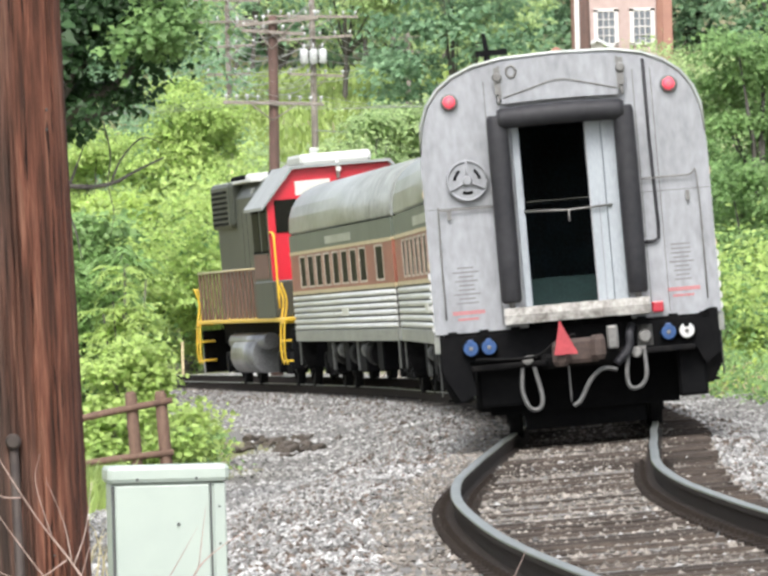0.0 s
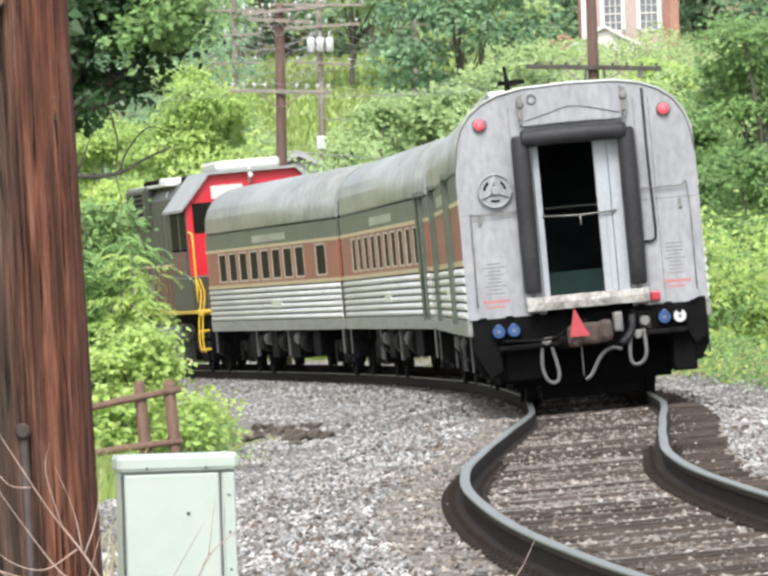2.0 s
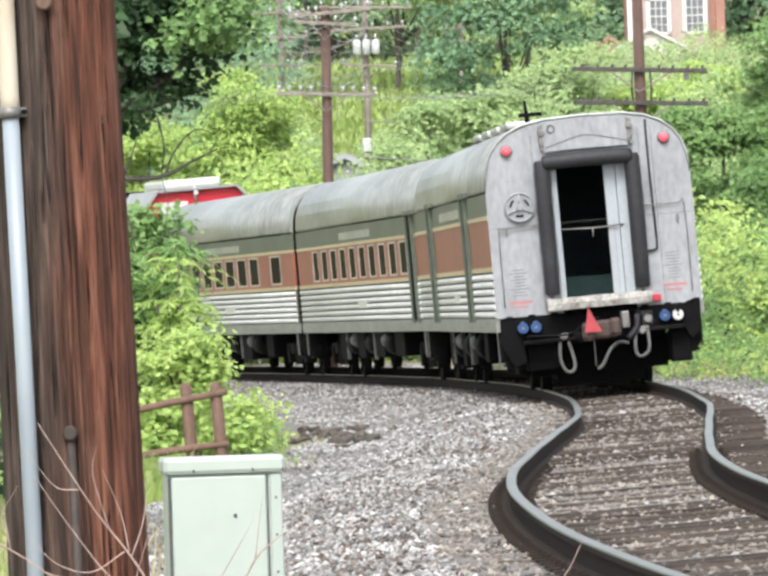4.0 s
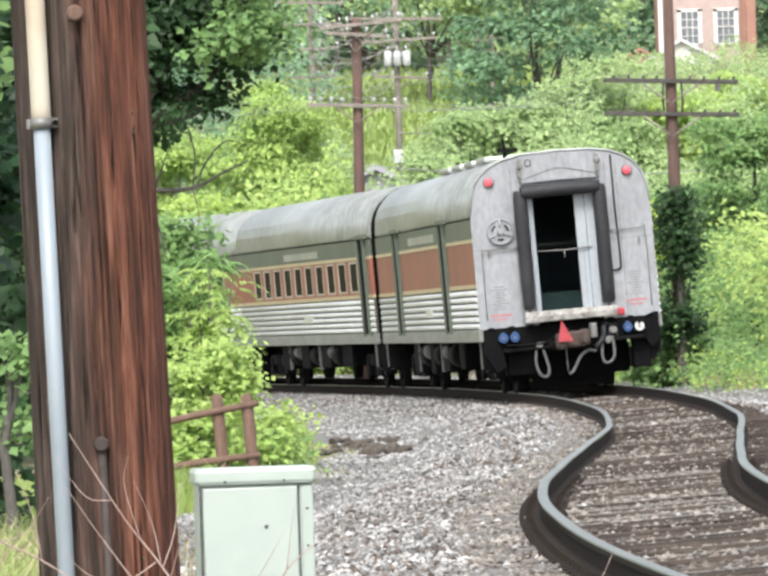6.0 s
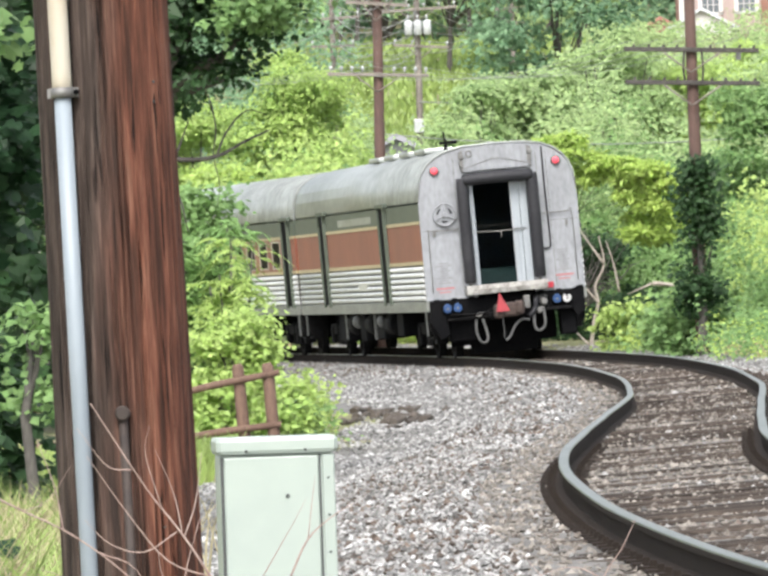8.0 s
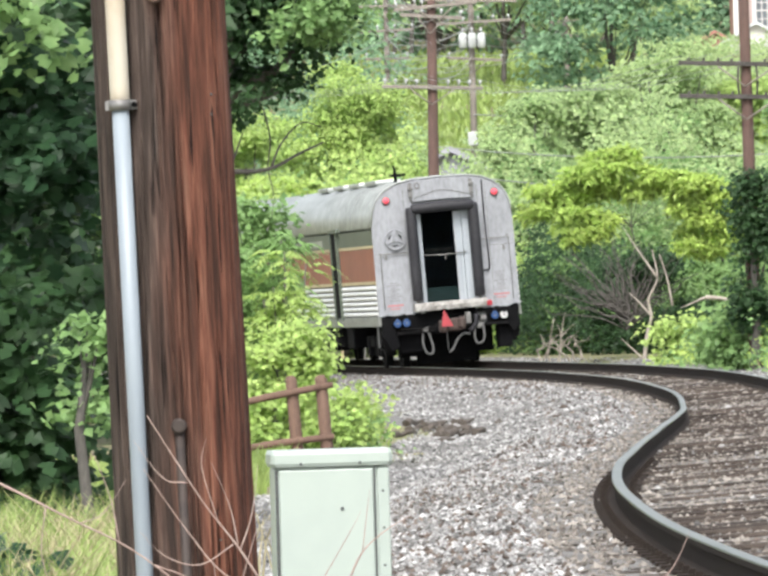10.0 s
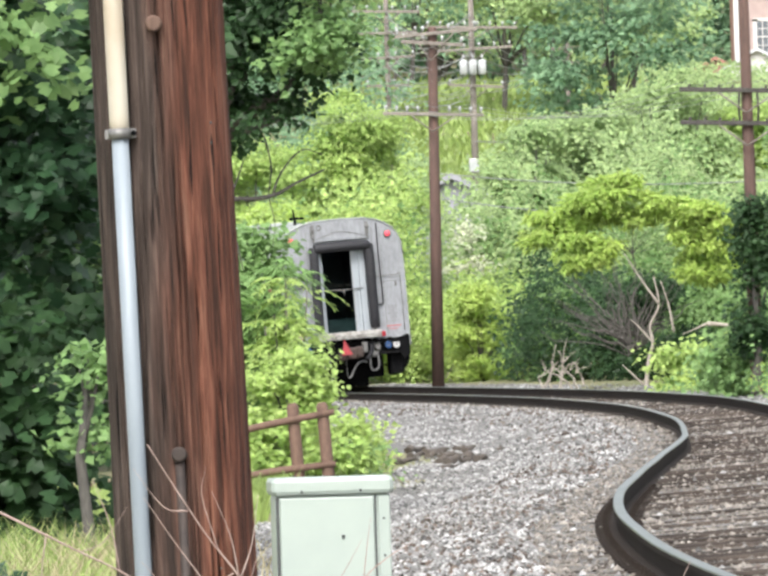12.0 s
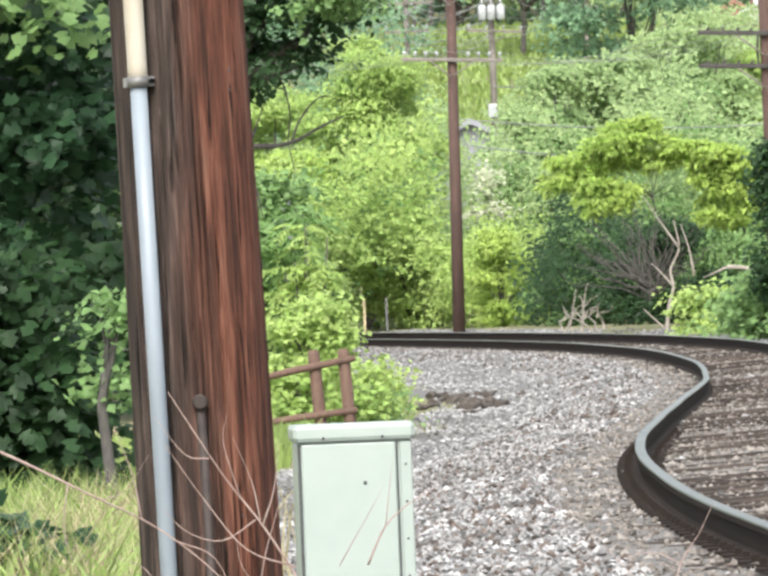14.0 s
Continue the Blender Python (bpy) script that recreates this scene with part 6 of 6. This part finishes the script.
thicket("weeds", "yellow-green weeds along the outer rail", 3.3, 4.8, 108, 162, lambda x: 0.4 + 0.2 * np.sin(x * 2.1), LEAF_LIME, 700, 8, 0.08, 98, beside=True)
thicket("thicket", "green growth on the slope tinted bluish for haze", -19, -4.6, 250, 285, lambda x: 6.5 + 0.8 * np.sin(x * 0.8), LEAF_HAZE, 1800, 9, 0.2, 91)
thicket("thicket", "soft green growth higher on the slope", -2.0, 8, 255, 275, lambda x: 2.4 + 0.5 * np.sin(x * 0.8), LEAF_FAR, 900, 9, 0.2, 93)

thicket("thicket", "yellow-green bushes below the houses", 3.5, 17, 304, 333, lambda x: 0.55 + 0.25 * np.sin(x * 1.3), LEAF_FAR, 1500, 9, 0.15, 92)

# hillside woods behind
rw = np.random.default_rng(77)
for k in range(44):
    y = 285 + 24 * (k % 6) + rw.uniform(-6, 6)
    x = -22 + 46 * ((k * 0.618) % 1.0) + rw.uniform(-1, 1)
    if (-4.2 < x * 280 / y < -1.9 and y < 330) or 0.014 < x / y < 0.058:
        continue
    g = float(ground_z(x, y))
    h = rw.uniform(8, 12.5)
    half = rw.uniform(2.6, 3.8)
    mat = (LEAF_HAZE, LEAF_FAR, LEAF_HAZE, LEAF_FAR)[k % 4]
    tree("woodland_tree", ("woodland tree on the hillside tinted bluish for haze", "fresh green woodland tree on the hillside", "dusky green woodland tree on the hillside", "dark green woodland tree on the hillside")[k % 4],
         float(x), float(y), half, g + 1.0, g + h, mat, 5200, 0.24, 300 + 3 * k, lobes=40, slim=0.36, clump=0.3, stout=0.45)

for k in range(16):
    x, y = -22 + 3.9 * k + rw.uniform(-1, 1), 500 + 9 * (k % 4)
    g = float(ground_z(x, y))
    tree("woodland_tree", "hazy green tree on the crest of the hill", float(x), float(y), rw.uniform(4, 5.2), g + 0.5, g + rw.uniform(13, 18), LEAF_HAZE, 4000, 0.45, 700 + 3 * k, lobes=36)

# dead wood and brush along the bend
rb = np.random.default_rng(5)
for k in range(9):
    x = -0.2 + 0.13 * k + rb.uniform(-0.05, 0.05)
    y = 178 + rb.uniform(-2, 2)
    z = float(ground_z(x, y))
    end = (x + rb.uniform(-0.5, 0.6), y, z + rb.uniform(0.5, 1.2))
    pts = wander(rb, (x, y, z - 0.05), end, 5, 0.05)
    stick("dead_branch", "bleached dead branch lying in the brush", [(pts, 0.03), (wander(rb, pts[3], (pts[3][0] + 0.35, y, pts[3][2] + 0.25), 3, 0.03), 0.014)], DEADWOOD)
stick("dead_shrub", "pale bare forked stem under the sumac", [([(2.05, 170, -0.1), (2.15, 170, 0.6), (2.25, 170, 1.0), (2.2, 170, 1.35), (2.4, 170, 1.8), (2.3, 170, 2.4)], 0.05), ([(2.25, 170, 1.0), (2.0, 170, 1.3), (1.8, 170, 1.5)], 0.03),
                       ([(2.7, 170, 1.2), (2.6, 170, 1.8), (2.45, 170, 2.3)], 0.03), ([(2.4, 170, 1.8), (2.0, 170, 2.4), (1.7, 170, 2.9)], 0.03), ([(2.05, 170, 0.1), (1.6, 170, 0.55)], 0.03)], DEADWOOD)
stick("dead_branch", "long bleached branch leaning in the bushes", [([(3.2, 160, 1.35), (3.6, 160, 1.3), (4.1, 160, 1.1), (4.5, 160, 0.9)], 0.05), ([(3.2, 160, 1.35), (2.7, 160, 1.15)], 0.03), ([(4.1, 160, 0.5), (3.5, 160, 0.35)], 0.03)], DEADWOOD)
fan = []
for k in range(64):
    q, reach = rb.uniform(-1.25, 1.1), rb.uniform(0.9, 2.0)
    a = (1.75 + rb.normal(0, 0.12), 170.6 + rb.uniform(-0.3, 0.3), 0.9 + rb.uniform(-0.2, 0.4))
    b = (a[0] + math.sin(q) * reach, a[1], a[2] + math.cos(q) * reach * 0.95)
    fan.append((wander(rb, a, b, 5, 0.07), rb.uniform(0.012, 0.022)))
stick("dead_shrub", "grey fan of bare dead twigs inside the sumac", fan, BARK, "shrub")
for k, (x, y, r) in enumerate(((3.1, 164, 0.3), (3.5, 165, 0.24), (2.75, 166, 0.2), (4.0, 163, 0.22))):
    bm = bmesh.new()
    bmesh.ops.create_icosphere(bm, subdivisions=2, radius=r)
    for v in bm.verts:
        v.co *= 1 + 0.25 * noise.noise(v.co * 9 + Vector((k, 0, 0)))
        v.co.z *= 0.6
    me = bpy.data.meshes.new("rock")
    bm.to_mesh(me)
    bm.free()
    me.materials.append(ROCK)
    ob = new("rock", me)
    ob.location = (x, y, float(ground_z(x, y)) + r * 0.3)
    tagged(ob, "white limestone rock beside the ballast", "rock")

# clods and rotten wood on the gravel
for k in range(16):
    x, y, w, h = -1.35 + rb.normal(0, 0.35), 110 + rb.normal(0, 4), rb.uniform(0.06, 0.2), rb.uniform(0.03, 0.075)
    z = float(ground_z(x, y))
    stick("rotten_log", "dark rotten wood lying on the gravel", [(wander(rb, (x - w, y, z + h * 0.4), (x + w, y + 0.6, z + h), 5, 0.02), h)], CLOD, "log")

# ---- grasses ----
n = 9000
gx, gy = rw.uniform(-6.5, -2.7, n), rw.uniform(44, 86, n)
blades("meadow_grass", "green meadow grass on the verge", gx, gy, 0.32, GRASS, 70)
gx, gy = rw.normal(-2.62, 0.4, 1500), rw.uniform(38, 48, 1500)
blades("straw", "tan dry straw beside the pole", gx, gy, 0.62, STRAW, 71, lean=0.6, width=0.006)
gx, gy = rw.uniform(-4.2, -2.1, 5200), rw.uniform(38, 52, 5200)
blades("meadow_grass", "tall green grass among the straw", gx, gy, 0.58, GRASS, 78, lean=0.5, width=0.007)
gx, gy = rw.uniform(-2.9, -1.55, 2500), rw.uniform(24, 40, 2500)
blades("meadow_grass", "rough green grass near the pole", gx, gy, 0.3, GRASS, 75, width=0.006)
gy = rw.uniform(105, 166, 7000)
gx = track_x(gy) + rw.uniform(3.6, 6.5, 7000)
blades("verge_grass", "yellow-green grass beyond the outer rail", gx, gy, 0.18, GRASS, 72, width=0.025)
gy = rw.uniform(100, 155, 2500)
gx = track_x(gy) + rw.uniform(3.4, 6.0, 2500)
blades("dry_grass", "pale dry grass beyond the outer rail", gx, gy, 0.3, STRAW, 76, width=0.02)
gy = rw.uniform(89, 130, 5000)
gx = track_x(gy) - rw.uniform(4.75, 7.0, 5000)
blades("verge_grass", "fresh grass along the gravel's edge", gx, gy, 0.3, GRASS, 73, width=0.02)
gy = rw.uniform(225, 330, 9000)
gx = rw.uniform(-9, 4, 9000)
blades("hill_grass", "pale green grass on the slope", gx, gy, 0.5, GRASS, 74, width=0.08)

# brambles before the pole and cabinet
def bramble(branches):
    return stick("bramble", "dry leafless bramble stems before the pole", branches, TWIG, "bramble")


bramble([([(-0.46, 16.6, 0.3), (-0.55, 16.6, 0.52), (-0.64, 16.6, 0.68), (-0.72, 16.6, 0.79), (-0.83, 16.6, 0.97)], 0.0036), ([(-0.645, 16.6, 0.69), (-0.62, 16.6, 0.76), (-0.605, 16.6, 0.86)], 0.002), ([(-0.65, 16.6, 0.7), (-0.665, 16.6, 0.78), (-0.7, 16.6, 0.87)], 0.0016),
         ([(-0.58, 16.6, 0.6), (-0.68, 16.6, 0.64), (-0.76, 16.6, 0.74), (-0.84, 16.6, 0.86)], 0.0022), ([(-0.66, 16.6, 0.7), (-0.73, 16.6, 0.66), (-0.8, 16.6, 0.68), (-0.85, 16.6, 0.73)], 0.0018), ([(-0.75, 16.6, 0.83), (-0.8, 16.6, 0.84), (-0.86, 16.6, 0.92)], 0.0016), ([(-0.69, 16.6, 0.75), (-0.72, 16.6, 0.86), (-0.71, 16.6, 0.92)], 0.0013)])
bramble([([(-1.34, 16.7, 0.93), (-1.15, 16.7, 0.84), (-1.0, 16.7, 0.76), (-0.87, 16.7, 0.69), (-0.74, 16.7, 0.58), (-0.62, 16.7, 0.42)], 0.0034), ([(-0.9, 16.7, 0.71), (-0.915, 16.7, 0.8), (-0.95, 16.7, 0.9)], 0.002), ([(-0.83, 16.7, 0.66), (-0.75, 16.7, 0.62), (-0.7, 16.7, 0.5)], 0.0018), ([(-1.05, 16.7, 0.785), (-1.06, 16.7, 0.68), (-1.02, 16.7, 0.56)], 0.0018), ([(-0.98, 16.7, 0.75), (-0.93, 16.7, 0.77), (-0.88, 16.7, 0.84)], 0.0014)])
bramble([([(-0.6, 16.8, 0.35), (-0.66, 16.8, 0.5), (-0.655, 16.8, 0.6), (-0.62, 16.8, 0.72)], 0.0028), ([(-0.66, 16.8, 0.54), (-0.7, 16.8, 0.6), (-0.71, 16.8, 0.66)], 0.0016)])
bramble([([(-0.98, 16.8, 0.4), (-0.86, 16.8, 0.52), (-0.76, 16.8, 0.56), (-0.68, 16.8, 0.48)], 0.0026), ([(-0.86, 16.8, 0.52), (-0.9, 16.8, 0.6), (-0.97, 16.8, 0.63)], 0.0016)])
stick("bramble", "thin dry stem before the cabinet", [([(-0.66, 25.4, 0.3), (-0.6, 25.4, 0.42), (-0.52, 25.4, 0.49), (-0.45, 25.4, 0.53)], 0.004), ([(-0.6, 25.4, 0.42), (-0.58, 25.4, 0.56), (-0.57, 25.4, 0.62)], 0.002), ([(-0.75, 25.4, 0.3), (-0.64, 25.4, 0.48), (-0.6, 25.4, 0.55)], 0.002)], TWIG, "bramble")
stick("bramble", "dry stems bent over the gravel beside the rail", [([(0.35, 33, -0.25), (0.42, 33, 0.0), (0.5, 33, 0.12), (0.56, 33, 0.24)], 0.004), ([(0.42, 33, 0.0), (0.3, 33, 0.05), (0.15, 33, 0.02)], 0.003), ([(0.35, 33, -0.2), (0.2, 33, -0.02), (0.1, 33, 0.1)], 0.003)], TWIG, "bramble")


# ---- houses on the hill ----
def brick_house():
    h = thing("brick_house", "orange-red brick house with white bay windows on the hill", "house", at=pose(14.5, 470, 0))
    g = float(ground_z(14.5, 472)) - 1
    part("wall", Shape().box(-3.0, 2.7, 0.4, 9, g, 24), BRICK_RED, h, "orange-red brick wall")
    part("bay", Shape().box(-2.45, 1.75, 0.0, 0.4, g, 23.5, chamfer=0.05), BRICK_PALE, h, "pale pinkish brick bay")
    for x in (-2.75, 2.4):
        part("pilaster", Shape().box(x - 0.25, x + 0.25, 0.1, 0.4, g, 23.8), WHITE_TRIM if x < 0 else BRICK_RED, h)
    for x in (-1.18, 0.92):
        for z0 in (17.35, 20.7):
            w = part("window", Shape().box(x - 0.5, x + 0.5, -0.05, 0.0, z0, z0 + 1.85), PANE_GREY, h, "tall sash window")
            fr = Shape()
            for a, b, c, d in ((-0.72, -0.48, -0.08, 1.98), (0.48, 0.72, -0.08, 1.98), (-0.72, 0.72, -0.14, 0.0), (-0.72, 0.72, 1.84, 2.02), (-0.5, 0.5, 0.9, 0.97), (-0.19, -0.14, 0, 1.85), (0.14, 0.19, 0, 1.85), (-0.5, 0.5, 0.42, 0.46), (-0.5, 0.5, 1.38, 1.42)):
                fr.box(x + a, x + b, -0.12, 0.0, z0 + c, z0 + d)
            part("window_frame", fr, WHITE_TRIM, w)
    part("cornice", Shape().box(-3.3, 3.0, -0.2, 9.2, 24, 24.5, chamfer=0.1), WHITE_TRIM, h)
    part("roof", Shape().prism([(-3.3, 24.5), (3.0, 24.5), (-0.1, 27)], 0, 9), ROOF_GREY, h)


def gable_house(x, y, half, eave, ridge, wall, roof, label, depth=8):
    h = thing("gable_house", label, "house", at=pose(x, y, 0))
    g = float(ground_z(x, y)) - 1
    part("wall", Shape().prism([(-half, g), (half, g), (half, eave), (0, ridge), (-half, eave)], 0, depth), wall, h)
    r = Shape()
    for s in (-1, 1):
        r.prism([(0, ridge + 0.02), (s * (half + 0.4), eave - 0.2), (s * (half + 0.4), eave - 0.02), (0, ridge + 0.2)], -0.3, depth)
    part("roof", r, roof, h)


brick_house()
gable_house(11.75, 432, 1.6, 15.25, 16.15, WHITE_TRIM, ROOF_PALE, "white gabled house front among the trees")
gable_house(9.7, 440, 1.5, 15.2, 16.0, BRICK_RED, ROOF_RED, "house with faded red roof among the trees")
gable_house(-2.65, 240, 1.4, 5.3, 5.95, ROOF_GREY, ROOF_GREY, "shed with pale slate roof behind the trees", 4)
sg = thing("marker_post", "short faded cream-yellow marker post beside the rail", "post", at=pose(-5.17, 206, 0))
part("post", Shape().box(-0.035, 0.035, -0.02, 0.02, -0.6, 0.95, chamfer=0.01), CREAM, sg)
sp = thing("marker_post", "short grey marker post beside the rail", "post", at=pose(-4.6, 206, 0))
part("post", Shape().box(-0.03, 0.03, -0.03, 0.03, -0.4, 0.95, chamfer=0.01), GREY_METAL, sp)


def motions():
    times = [k * 0.5 for k in range(29)]
    for vehicle, wheels, offset, length in TRAIN:
        walk(vehicle, [(t, riding(run_s(t) + offset, length)) for t in times])
        turns = [k / 15 for k in range(211)]
        for w in wheels:
            at = w.matrix_basis.translation.copy()
            walk(w, [(t, pose(*at, -math.degrees((run_s(t) - run_s(0)) / 0.46))) for t in turns])


motions()
